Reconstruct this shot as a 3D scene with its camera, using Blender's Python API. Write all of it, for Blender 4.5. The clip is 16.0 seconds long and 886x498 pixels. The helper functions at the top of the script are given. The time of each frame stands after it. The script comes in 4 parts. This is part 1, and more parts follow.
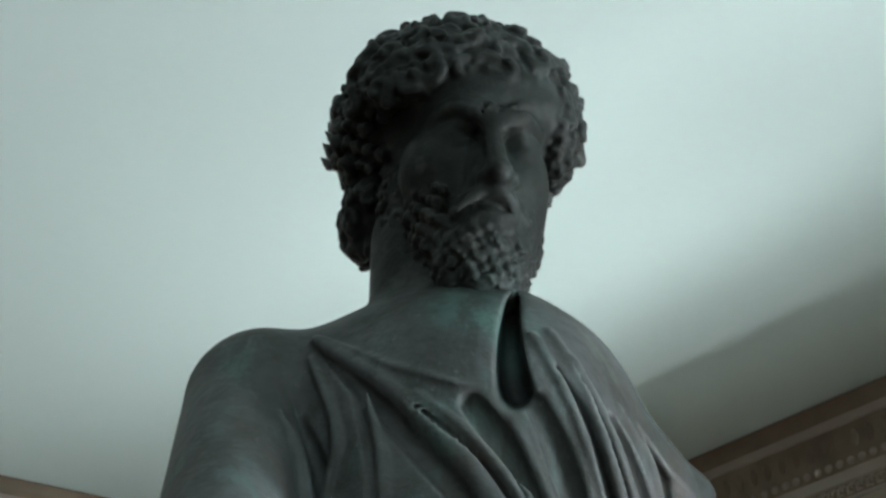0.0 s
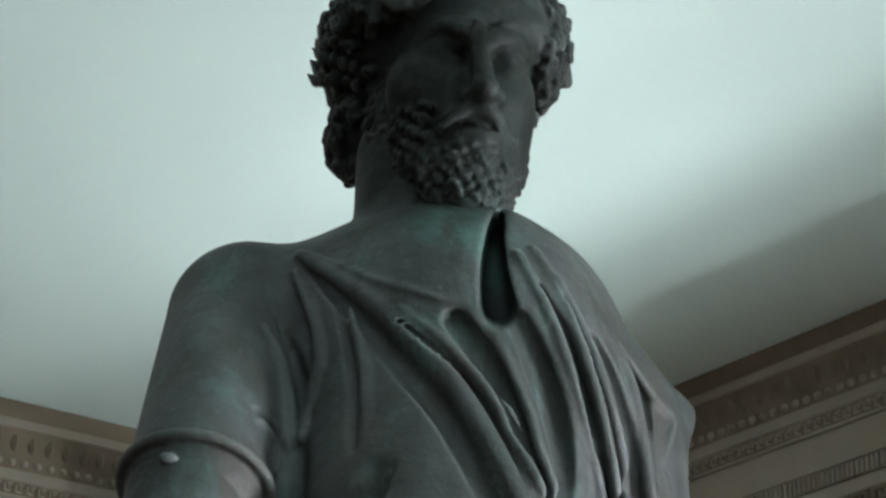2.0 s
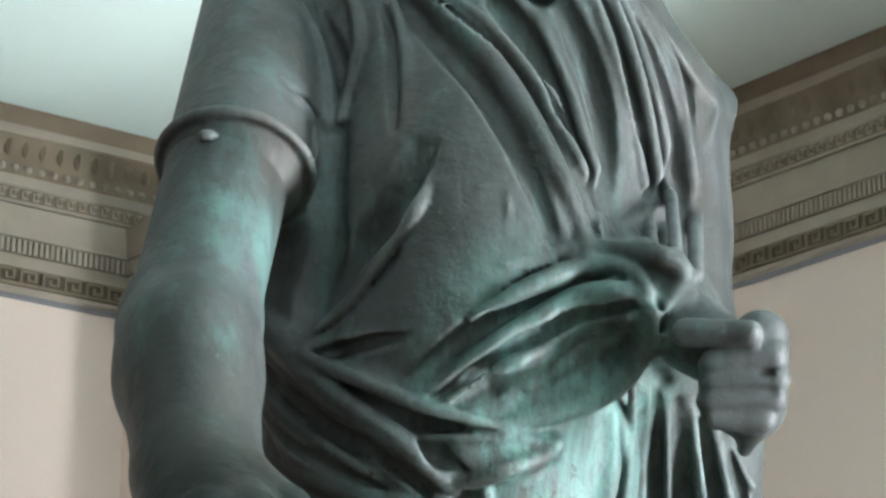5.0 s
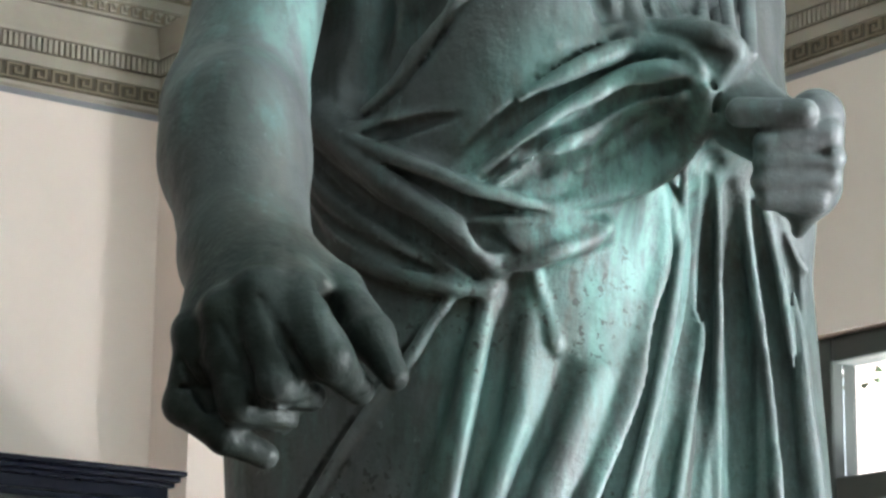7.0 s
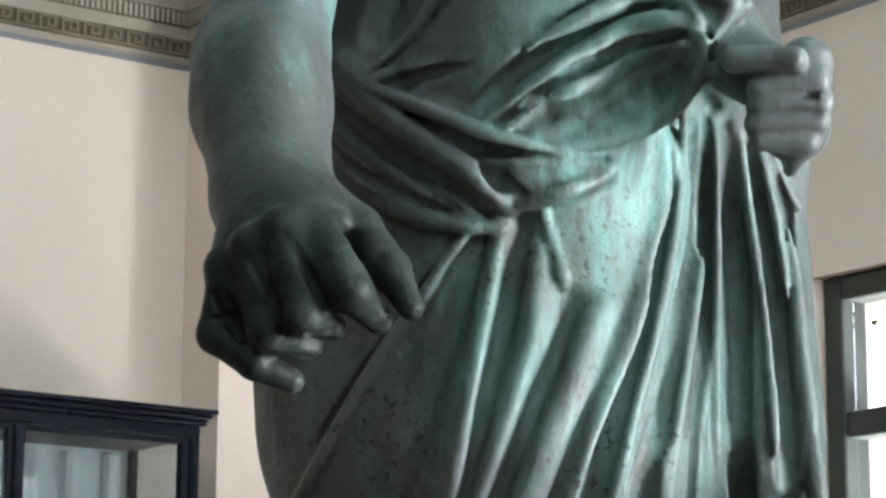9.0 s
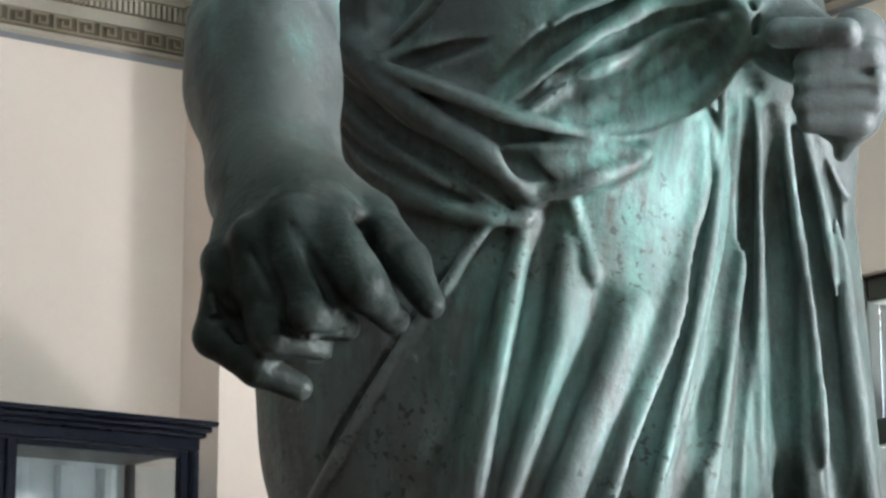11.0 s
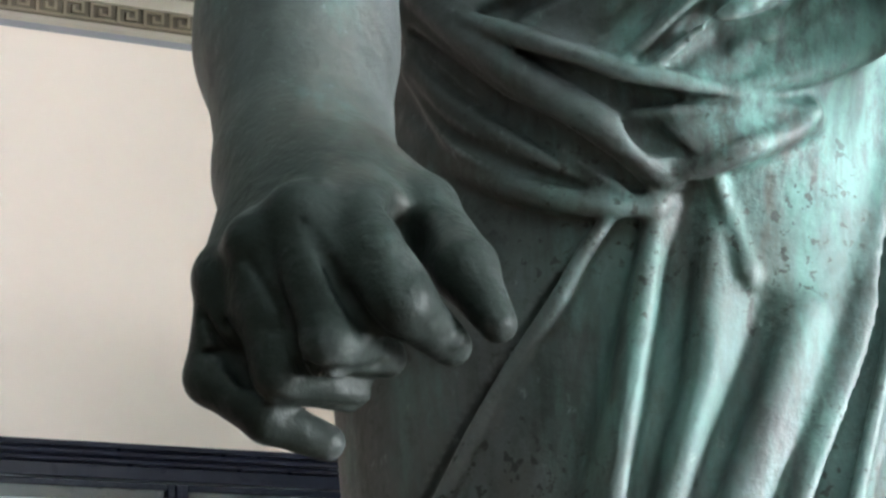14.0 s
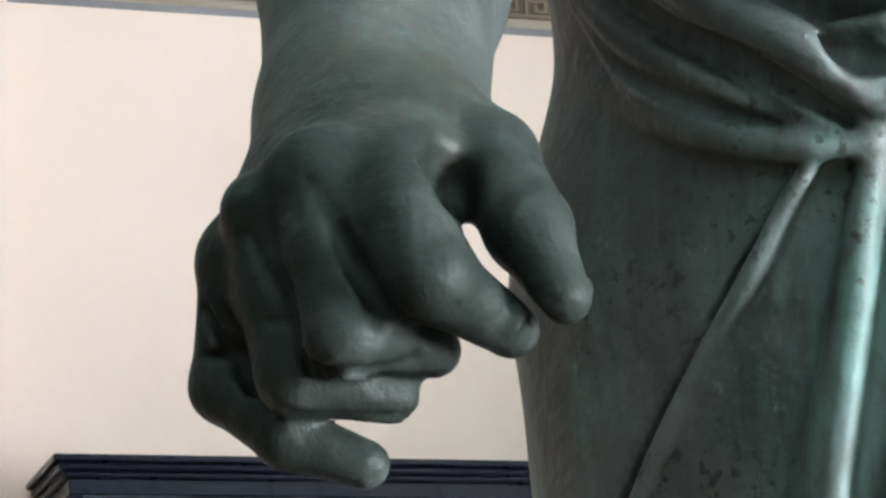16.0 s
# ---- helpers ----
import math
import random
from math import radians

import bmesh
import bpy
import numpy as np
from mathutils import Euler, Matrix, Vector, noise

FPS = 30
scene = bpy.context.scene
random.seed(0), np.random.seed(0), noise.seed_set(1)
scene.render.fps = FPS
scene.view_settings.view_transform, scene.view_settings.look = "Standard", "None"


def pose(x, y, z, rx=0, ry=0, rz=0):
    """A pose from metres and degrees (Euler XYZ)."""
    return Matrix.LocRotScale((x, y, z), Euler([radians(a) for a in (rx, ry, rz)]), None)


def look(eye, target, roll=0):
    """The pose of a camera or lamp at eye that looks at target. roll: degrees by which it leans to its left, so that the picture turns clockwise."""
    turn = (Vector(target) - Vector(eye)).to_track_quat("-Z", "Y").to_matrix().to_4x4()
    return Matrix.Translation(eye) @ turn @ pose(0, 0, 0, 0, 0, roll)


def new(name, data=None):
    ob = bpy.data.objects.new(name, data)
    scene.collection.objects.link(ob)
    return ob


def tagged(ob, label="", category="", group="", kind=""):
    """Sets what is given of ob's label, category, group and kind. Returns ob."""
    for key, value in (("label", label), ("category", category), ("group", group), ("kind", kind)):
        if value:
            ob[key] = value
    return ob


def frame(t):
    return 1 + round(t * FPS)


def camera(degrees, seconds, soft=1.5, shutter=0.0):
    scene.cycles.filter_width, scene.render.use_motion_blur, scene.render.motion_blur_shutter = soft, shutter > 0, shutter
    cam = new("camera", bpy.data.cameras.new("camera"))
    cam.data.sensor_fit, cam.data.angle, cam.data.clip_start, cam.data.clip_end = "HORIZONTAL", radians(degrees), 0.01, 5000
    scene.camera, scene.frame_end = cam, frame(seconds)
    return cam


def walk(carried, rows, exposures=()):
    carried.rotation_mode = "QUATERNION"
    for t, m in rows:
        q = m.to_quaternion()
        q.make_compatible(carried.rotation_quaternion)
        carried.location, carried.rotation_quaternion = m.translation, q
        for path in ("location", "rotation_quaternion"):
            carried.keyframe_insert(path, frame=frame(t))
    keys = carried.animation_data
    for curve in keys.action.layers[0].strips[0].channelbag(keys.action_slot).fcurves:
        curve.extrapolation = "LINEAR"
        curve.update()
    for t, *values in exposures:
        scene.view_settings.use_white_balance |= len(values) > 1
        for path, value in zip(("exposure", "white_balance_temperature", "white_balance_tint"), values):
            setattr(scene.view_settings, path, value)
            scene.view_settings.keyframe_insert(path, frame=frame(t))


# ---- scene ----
cam = camera(19.988, 16.0, soft=2.7)
PATH = [
    (0, (-0.010, -2.014, 1.569), (0.165, -0.208, 2.411), -0.52),
    (0.5, (-0.004, -2.026, 1.572), (0.178, -0.226, 2.425), -0.57),
    (1, (-0.003, -2.028, 1.562), (0.176, -0.224, 2.407), -0.26),
    (1.5, (-0.012, -2.023, 1.559), (0.184, -0.210, 2.382), -0.07),
    (2, (-0.014, -2.012, 1.554), (0.179, -0.186, 2.348), 0.30),
    (2.5, (-0.017, -2.016, 1.552), (0.172, -0.180, 2.322), 0.46),
    (3, (-0.020, -2.002, 1.544), (0.167, -0.154, 2.285), 0.19),
    (3.5, (-0.015, -2.005, 1.541), (0.176, -0.143, 2.246), 0.41),
    (4, (-0.015, -1.999, 1.540), (0.172, -0.125, 2.215), 0.54),
    (4.5, (-0.020, -1.988, 1.529), (0.167, -0.103, 2.173), 0.79),
    (5, (-0.026, -1.973, 1.519), (0.160, -0.074, 2.119), 0.69),
    (7.5, (-0.041, -1.934, 1.504), (0.125, 0.009, 1.947), 0.66),
    (8, (-0.042, -1.937, 1.502), (0.117, 0.009, 1.938), 0.81),
    (8.5, (-0.041, -1.985, 1.491), (0.120, -0.036, 1.909), 0.68),
    (9, (-0.039, -2.056, 1.472), (0.111, -0.105, 1.887), 0.33),
    (11.5, (-0.040, -1.826, 1.504), (0.107, 0.123, 1.928), -0.21),
    (12, (-0.033, -1.762, 1.514), (0.102, 0.189, 1.935), -0.59),
    (12.5, (-0.032, -1.698, 1.528), (0.100, 0.253, 1.951), -0.61),
    (13, (-0.009, -1.633, 1.546), (0.100, 0.319, 1.965), -0.78),
    (13.5, (0.022, -1.560, 1.561), (0.076, 0.394, 1.985), -0.88),
    (14, (0.078, -1.499, 1.570), (0.012, 0.451, 2.011), -1.07),
    (14.5, (0.116, -1.431, 1.584), (-0.051, 0.512, 2.028), -1.03),
    (15, (0.155, -1.364, 1.595), (-0.126, 0.566, 2.035), -1.06),
    (15.5, (0.196, -1.289, 1.601), (-0.193, 0.624, 2.036), -1.51),
    (16, (0.224, -1.217, 1.607), (-0.255, 0.671, 2.065), -1.62),
]
walk(cam, [(t, look(e, g, r)) for t, e, g, r in PATH],
     exposures=[(0.0, -1.0), (1.8, -0.95), (2.6, -0.60), (3.5, -0.14), (5.0, 0.10), (7.5, 0.24), (12.5, 0.18), (14.0, 0.32), (15.5, 0.42), (16.0, 0.40)])

# ---- light: daylight through the windows of one wall, and an added fill ----
TURN = Matrix.Rotation(radians(30.81), 4, "Z")   # the room stands askew to the statue
LEFT_V, RIGHT_U = 2.074, 1.744                      # the two walls behind the statue
BACK_U, BACK_V = -3.35, -3.95                      # the two walls behind the camera
CEIL = 3.046
PIER_U, PIER_D = 1.050, 0.13                       # a pier stands forward beside the corner

world = bpy.data.worlds.new("sky")
scene.world = world
world.use_nodes = True
wn = world.node_tree.nodes
sky = wn.new("ShaderNodeTexSky")
sky.sky_type, sky.sun_disc, sky.sun_elevation, sky.sun_rotation = "NISHITA", False, radians(45), radians(120)
wn["Background"].inputs["Strength"].default_value = 0.12
world.node_tree.links.new(sky.outputs[0], wn["Background"].inputs["Color"])
sun = new("sun", bpy.data.lights.new("sun", "SUN"))
sun.data.energy, sun.data.angle, sun.data.color = 2.0, radians(0.6), (1.0, 0.95, 0.88)
sun.matrix_world = look((9, 6, 9), (0, 0, 0))

WINDOWS = [(0.809, 0.803), (-0.775, 0.803), (-2.345, 0.803)]   # centre along the wall, width
SOUTH_FILL = [(0.90, 1.10)]                                          # unseen, added behind the camera for front fill
SILL, HEAD = 1.098, 2.286
for v, w in WINDOWS:
    lamp = new("window_light", bpy.data.lights.new("window_light", "AREA"))
    lamp.data.shape, lamp.data.size, lamp.data.size_y = "RECTANGLE", HEAD - SILL, w
    lamp.data.energy, lamp.data.color = (680 if v < -2 else 4), (0.92, 0.94, 1.0)
    lamp.matrix_world = TURN @ pose(RIGHT_U + 0.20, v, (SILL + HEAD) / 2, 0, 90, 0)

# weak front fill from the added south window
for u, w in SOUTH_FILL:
    lamp = new("window_light", bpy.data.lights.new("window_light", "AREA"))
    lamp.data.shape, lamp.data.size, lamp.data.size_y = "RECTANGLE", w, HEAD - SILL
    lamp.data.energy, lamp.data.color = 6, (0.92, 0.94, 1.0)
    lamp.matrix_world = TURN @ pose(u, BACK_V - 0.20, (SILL + HEAD) / 2, 90, 0, 0)
# the sunlit court outside throws its light up through the windows
court = new("court_light", bpy.data.lights.new("court_light", "AREA"))
court.data.shape, court.data.size, court.data.size_y = "RECTANGLE", 5.0, 0.8
court.data.energy, court.data.color = 780, (0.93, 0.98, 1.0)
court.matrix_world = TURN @ look((RIGHT_U + 1.40, -0.6, 0.05), (RIGHT_U + 0.35, -0.6, 1.6))


# ---- materials ----
def material(name, colour, rough=0.6, metal=0.0, vary=0.12, scale=6.0, grain=0.15, bump=0.15, fine=60.0):
    """A plain surface: blotches, grain and a fine relief at real size."""
    m = bpy.data.materials.new(name)
    m.use_nodes = True
    n, l = m.node_tree.nodes, m.node_tree.links
    b = n["Principled BSDF"]
    b.inputs["Metallic"].default_value = metal
    tex = n.new("ShaderNodeTexCoord")
    big, small = n.new("ShaderNodeTexNoise"), n.new("ShaderNodeTexNoise")
    big.inputs["Scale"].default_value, big.inputs["Detail"].default_value = scale, 6
    small.inputs["Scale"].default_value, small.inputs["Detail"].default_value = fine, 8
    l.new(tex.outputs["Object"], big.inputs["Vector"]), l.new(tex.outputs["Object"], small.inputs["Vector"])
    ramp = n.new("ShaderNodeValToRGB")
    ramp.color_ramp.elements[0].position, ramp.color_ramp.elements[1].position = 0.3, 0.7
    ramp.color_ramp.elements[0].color = (*[c * (1 - vary) for c in colour], 1)
    ramp.color_ramp.elements[1].color = (*[min(1, c * (1 + vary * 0.6)) for c in colour], 1)
    l.new(big.outputs["Fac"], ramp.inputs["Fac"])
    mix = n.new("ShaderNodeMix")
    mix.data_type, mix.blend_type = "RGBA", "MULTIPLY"
    mix.inputs["Factor"].default_value = grain
    l.new(ramp.outputs["Color"], mix.inputs["A"]), l.new(small.outputs["Color"], mix.inputs["B"])
    l.new(mix.outputs["Result"], b.inputs["Base Color"])
    rr = n.new("ShaderNodeMapRange")
    rr.inputs["To Min"].default_value, rr.inputs["To Max"].default_value = max(0, rough - 0.1), min(1, rough + 0.1)
    l.new(small.outputs["Fac"], rr.inputs["Value"]), l.new(rr.outputs["Result"], b.inputs["Roughness"])
    bp = n.new("ShaderNodeBump")
    bp.inputs["Strength"].default_value, bp.inputs["Distance"].default_value = bump, 0.003
    l.new(small.outputs["Fac"], bp.inputs["Height"]), l.new(bp.outputs["Normal"], b.inputs["Normal"])
    return m


CREAM = material("cream_plaster", (0.83, 0.680, 0.610), 0.85, vary=0.05, scale=1.5, grain=0.05)
WHITE = material("ceiling_paint", (0.685, 0.85, 0.82), 0.9, vary=0.03, scale=1.0, grain=0.04)
STUCCO = material("pale_stucco", (0.40, 0.345, 0.285), 0.75, vary=0.10, scale=9)
OCHRE = material("ochre_stucco", (0.235, 0.185, 0.13), 0.7, vary=0.18, scale=14)
GROUND = material("dark_ochre_ground", (0.11, 0.087, 0.06), 0.75, vary=0.15, scale=14)
GREY = material("grey_line", (0.26, 0.25, 0.27), 0.8, vary=0.08)
STONE = material("pale_stone", (0.50, 0.47, 0.43), 0.55, vary=0.12, scale=4)
PARQUET = material("worn_parquet", (0.12, 0.08, 0.05), 0.4, vary=0.2, scale=5)
NAVY = material("black_lacquer", (0.007, 0.009, 0.017), 0.30, vary=0.15, scale=3, grain=0.0, bump=0.0)
NAVY.node_tree.nodes["Principled BSDF"].inputs["Specular IOR Level"].default_value = 0.10
# for the unseen back walls, dark so that little light bounces off them
LOW_BOUNCE = material("dark_low_bounce", (0.075, 0.06, 0.05), 0.8, vary=0.08, scale=2)
# pale cabinet interior; the bluish glare of the glass is in this colour
INSIDE = material("pale_glare_tint", (0.84, 0.93, 0.96), 0.8, vary=0.05)
FRAME = material("dark_window_paint", (0.030, 0.036, 0.031), 0.5, vary=0.15)
LEAF = material("ivy_leaf", (0.05, 0.10, 0.03), 0.5, vary=0.3, scale=30)


def glass_material():
    m = bpy.data.materials.new("clear_glass")
    m.use_nodes = True
    n, l = m.node_tree.nodes, m.node_tree.links
    b = n["Principled BSDF"]
    b.inputs["Transmission Weight"].default_value, b.inputs["Roughness"].default_value, b.inputs["IOR"].default_value = 1.0, 0.0, 1.45
    b.inputs["Base Color"].default_value = (0.93, 0.98, 1.0, 1)
    return m


GLASS = glass_material()


def bronze_material():
    m = bpy.data.materials.new("patinated_bronze")
    m.use_nodes = True
    n, l = m.node_tree.nodes, m.node_tree.links
    b = n["Principled BSDF"]
    tex = n.new("ShaderNodeTexCoord")

    def cloud(scale, detail=6, stretch=(1, 1, 1), rough=0.6):
        mp, t = n.new("ShaderNodeMapping"), n.new("ShaderNodeTexNoise")
        mp.inputs["Scale"].default_value = stretch
        t.inputs["Scale"].default_value, t.inputs["Detail"].default_value, t.inputs["Roughness"].default_value = scale, detail, rough
        l.new(tex.outputs["Object"], mp.inputs["Vector"]), l.new(mp.outputs["Vector"], t.inputs["Vector"])
        return t.outputs["Fac"]

    def steps(value, a, c):
        r = n.new("ShaderNodeMapRange")
        r.interpolation_type = "SMOOTHSTEP"
        r.inputs["From Min"].default_value, r.inputs["From Max"].default_value = a, c
        l.new(value, r.inputs["Value"])
        return r.outputs["Result"]

    def calc(op, a, c):
        q = n.new("ShaderNodeMath")
        q.operation, q.use_clamp = op, True
        for i, v in enumerate((a, c)):
            if isinstance(v, (int, float)):
                q.inputs[i].default_value = v
            else:
                l.new(v, q.inputs[i])
        return q.outputs[0]

    def blend(fac, a, c):
        q = n.new("ShaderNodeMix")
        q.data_type = "RGBA"
        l.new(fac, q.inputs["Factor"])
        for s, v in (("A", a), ("B", c)):
            if isinstance(v, tuple):
                q.inputs[s].default_value = (*v, 1)
            else:
                l.new(v, q.inputs[s])
        return q.outputs["Result"]

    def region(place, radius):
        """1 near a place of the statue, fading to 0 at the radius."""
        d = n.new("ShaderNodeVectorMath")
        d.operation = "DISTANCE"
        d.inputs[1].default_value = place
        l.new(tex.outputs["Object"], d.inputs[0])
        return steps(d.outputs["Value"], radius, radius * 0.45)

    base = blend(steps(cloud(7), 0.35, 0.65), BRONZE_DARK, BRONZE_GREY)
    base = blend(calc("MULTIPLY", steps(cloud(9, stretch=(1, 1, 0.5)), 0.52, 0.68), 0.7), base, BRONZE_BROWN)
    patch = calc("ADD", calc("MULTIPLY", steps(cloud(12, 9, (1.6, 1.6, 0.45), 0.7), 0.50, 0.68), 0.35), 0.0)
    for place, radius, amount in GREEN_PLACES:
        patch = calc("ADD", patch, calc("MULTIPLY", calc("MULTIPLY", region(place, radius), steps(cloud(16, 9, (1.4, 1.4, 0.5), 0.75), 0.36, 0.60)), amount))
    col = blend(patch, base, PATINA)
    # dark runs down the cloth, small dark and pale flecks
    col = blend(calc("MULTIPLY", steps(cloud(26, 7, (1.5, 1.5, 0.16), 0.65), 0.50, 0.66), 0.55), col, (0.020, 0.025, 0.022))
    col = blend(calc("MULTIPLY", steps(cloud(75, 8, (1, 1, 0.7), 0.75), 0.52, 0.70), 0.55), col, (0.022, 0.028, 0.024))
    col = blend(calc("MULTIPLY", steps(cloud(95, 9, (1, 1, 0.6), 0.8), 0.57, 0.72), 0.45), col, (0.20, 0.25, 0.24))
    geo = n.new("ShaderNodeNewGeometry")
    col = blend(calc("MULTIPLY", steps(geo.outputs["Pointiness"], 0.510, 0.57), 0.40), col, BRONZE_WORN)
    specks = calc("MULTIPLY", calc("MULTIPLY", steps(cloud(150, 4), 0.575, 0.63), steps(cloud(11, 3), 0.46, 0.58)), region(PITTED, 0.30))
    col = blend(calc("MULTIPLY", specks, 0.85), col, (0.012, 0.016, 0.013))
    # dark tone of the hand; on the head, shade painted into the colour
    for place, radius, amount in DARK_HAND_SHADED_HEAD:
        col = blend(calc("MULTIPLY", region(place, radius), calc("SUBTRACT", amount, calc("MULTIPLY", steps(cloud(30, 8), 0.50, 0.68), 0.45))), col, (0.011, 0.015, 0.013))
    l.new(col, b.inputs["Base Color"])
    b.inputs["Metallic"].default_value = 0.15
    l.new(calc("SUBTRACT", calc("SUBTRACT", 0.36, calc("MULTIPLY", region(DARK_HAND_SHADED_HEAD[0][0], 0.16), 0.27)), calc("MULTIPLY", region(DARK_HAND_SHADED_HEAD[1][0], 0.26), 0.20)), b.inputs["Specular IOR Level"])
    fine = cloud(180, 8)
    rr = n.new("ShaderNodeMapRange")
    rr.inputs["To Min"].default_value, rr.inputs["To Max"].default_value = 0.42, 0.70
    l.new(cloud(24), rr.inputs["Value"])
    l.new(calc("SUBTRACT", rr.outputs["Result"], calc("MULTIPLY", region(DARK_HAND_SHADED_HEAD[0][0], 0.16), 0.08)), b.inputs["Roughness"])
    bp, bq = n.new("ShaderNodeBump"), n.new("ShaderNodeBump")
    bp.inputs["Strength"].default_value, bp.inputs["Distance"].default_value = 0.25, 0.002
    bq.inputs["Strength"].default_value, bq.inputs["Distance"].default_value = 0.45, 0.006
    l.new(fine, bp.inputs["Height"]), l.new(cloud(40, 6), bq.inputs["Height"])
    l.new(bq.outputs["Normal"], bp.inputs["Normal"]), l.new(bp.outputs["Normal"], b.inputs["Normal"])
    return m


BRONZE_DARK, BRONZE_GREY, BRONZE_BROWN = (0.028, 0.034, 0.031), (0.064, 0.070, 0.071), (0.048, 0.041, 0.033)
BRONZE_WORN, PATINA = (0.22, 0.25, 0.245), (0.084, 0.180, 0.160)
GREEN_PLACES = [((0.260, -0.120, 1.837), 0.24, 0.42), ((0.231, -0.180, 1.989), 0.14, 0.7), ((0.205, -0.100, 2.392), 0.07, 0.6), ((0.009, -0.250, 2.048), 0.08, 0.5)]
# first the dark hand, then the head with its shade put into the colour
DARK_HAND_SHADED_HEAD = [((-0.010, -0.440, 1.785), 0.155, 0.97), ((0.186, -0.060, 2.575), 0.24, 0.92)]
PITTED = (0.152, -0.150, 1.763)
BRONZE = bronze_material()


# ---- building blocks ----
def mesh_object(name, bm, mat, parent=None, label="", smooth=False, turned=True):
    me = bpy.data.meshes.new(name)
    bmesh.ops.recalc_face_normals(bm, faces=bm.faces)
    if smooth:
        for f in bm.faces:
            f.smooth = True
    bm.to_mesh(me), bm.free()
    me.materials.append(mat)
    ob = new(name, me)
    if parent:
        ob.parent = parent
    elif turned:
        ob.matrix_world = TURN
    if label:
        ob["label"] = label
    return ob


def box(bm, lo, hi, bevel=0.0):
    r = bmesh.ops.create_cube(bm, size=1.0)
    c = [(a + b) / 2 for a, b in zip(lo, hi)]
    bmesh.ops.scale(bm, vec=[b - a for a, b in zip(lo, hi)], verts=r["verts"])
    bmesh.ops.translate(bm, vec=c, verts=r["verts"])
    if bevel:
        edges = {e for v in r["verts"] for e in v.link_edges}
        bmesh.ops.bevel(bm, geom=list(edges), offset=bevel, segments=2, affect="EDGES", profile=0.5)


def part(name, bm, mat, parent, label=""):
    return mesh_object(name, bm, mat, parent, label)


def quick_boxes(name, boxes, mat, parent):
    """Many small blocks as one mesh."""
    verts, faces = [], []
    for lo, hi in boxes:
        k = len(verts)
        verts += [(x, y, z) for x in (lo[0], hi[0]) for y in (lo[1], hi[1]) for z in (lo[2], hi[2])]
        faces += [tuple(k + i for i in f) for f in ((0, 1, 3, 2), (4, 6, 7, 5), (0, 4, 5, 1), (2, 3, 7, 6), (0, 2, 6, 4), (1, 5, 7, 3))]
    me = bpy.data.meshes.new(name)
    me.from_pydata(verts, [], faces)
    me.materials.append(mat)
    ob = new(name, me)
    ob.parent = parent
    return tagged(ob, kind="stuff")


# ---- the room ----
bm = bmesh.new()
box(bm, (BACK_U - 0.3, BACK_V - 0.3, -0.12), (RIGHT_U + 0.3, LEFT_V + 0.3, 0.0))
tagged(mesh_object("floor", bm, PARQUET), "worn brown parquet floor of a museum hall", "floor", kind="structure")
bm = bmesh.new()
box(bm, (BACK_U - 0.3, BACK_V - 0.3, CEIL), (RIGHT_U + 0.3, LEFT_V + 0.3, CEIL + 0.2))
tagged(mesh_object("ceiling", bm, WHITE), "smooth pale white painted ceiling", "ceiling", kind="structure")

bm = bmesh.new()
box(bm, (BACK_U, LEFT_V, 0), (RIGHT_U, LEFT_V + 0.3, CEIL))
tagged(mesh_object("wall_north", bm, CREAM), "cream plastered wall below a moulded cornice", "wall", kind="structure")
bm = bmesh.new()
box(bm, (PIER_U, LEFT_V - PIER_D, 0), (RIGHT_U, LEFT_V, 2.866))
tagged(mesh_object("wall_pier", bm, CREAM), "cream plastered pier standing forward from the wall", "wall", kind="structure")
bm = bmesh.new()
box(bm, (BACK_U, LEFT_V - 0.10, 0), (-0.080, LEFT_V, 2.70))
tagged(mesh_object("wall_pier", bm, CREAM), "cream plastered pier closing the recess of the cabinet", "wall", kind="structure")
# unseen walls behind the camera, made dark to hold down the bounce
bm = bmesh.new()
box(bm, (BACK_U - 0.3, BACK_V, 0), (BACK_U, LEFT_V + 0.3, CEIL))
tagged(mesh_object("wall_west", bm, LOW_BOUNCE), "plain unseen wall, coloured dark brown to cut bounced light", "wall", kind="structure")
bm = bmesh.new()
edges = [BACK_U - 0.3]
for u, w in sorted(SOUTH_FILL):
    edges += [u - w / 2, u + w / 2]
    box(bm, (u - w / 2, BACK_V - 0.3, 0), (u + w / 2, BACK_V, SILL))
    box(bm, (u - w / 2, BACK_V - 0.3, HEAD), (u + w / 2, BACK_V, CEIL))
edges.append(RIGHT_U + 0.3)
for i in range(0, len(edges), 2):
    box(bm, (edges[i], BACK_V - 0.3, 0), (edges[i + 1], BACK_V, CEIL))
tagged(mesh_object("wall_south", bm, LOW_BOUNCE), "plain unseen wall, coloured dark brown to cut bounced light, with an added fill window", "wall", kind="structure")
# the window wall, with its openings
bm = bmesh.new()
edges = [BACK_V]
for v, w in sorted(WINDOWS):
    edges += [v - w / 2, v + w / 2]
edges.append(LEFT_V + 0.3)
for i in range(0, len(edges), 2):
    box(bm, (RIGHT_U, edges[i], 0), (RIGHT_U + 0.3, edges[i + 1], CEIL))
for v, w in WINDOWS:
    box(bm, (RIGHT_U, v - w / 2, 0), (RIGHT_U + 0.3, v + w / 2, SILL))
    box(bm, (RIGHT_U, v - w / 2, HEAD), (RIGHT_U + 0.3, v + w / 2, CEIL))
tagged(mesh_object("wall_east", bm, CREAM), "cream plastered wall with tall deep windows", "wall", kind="structure")


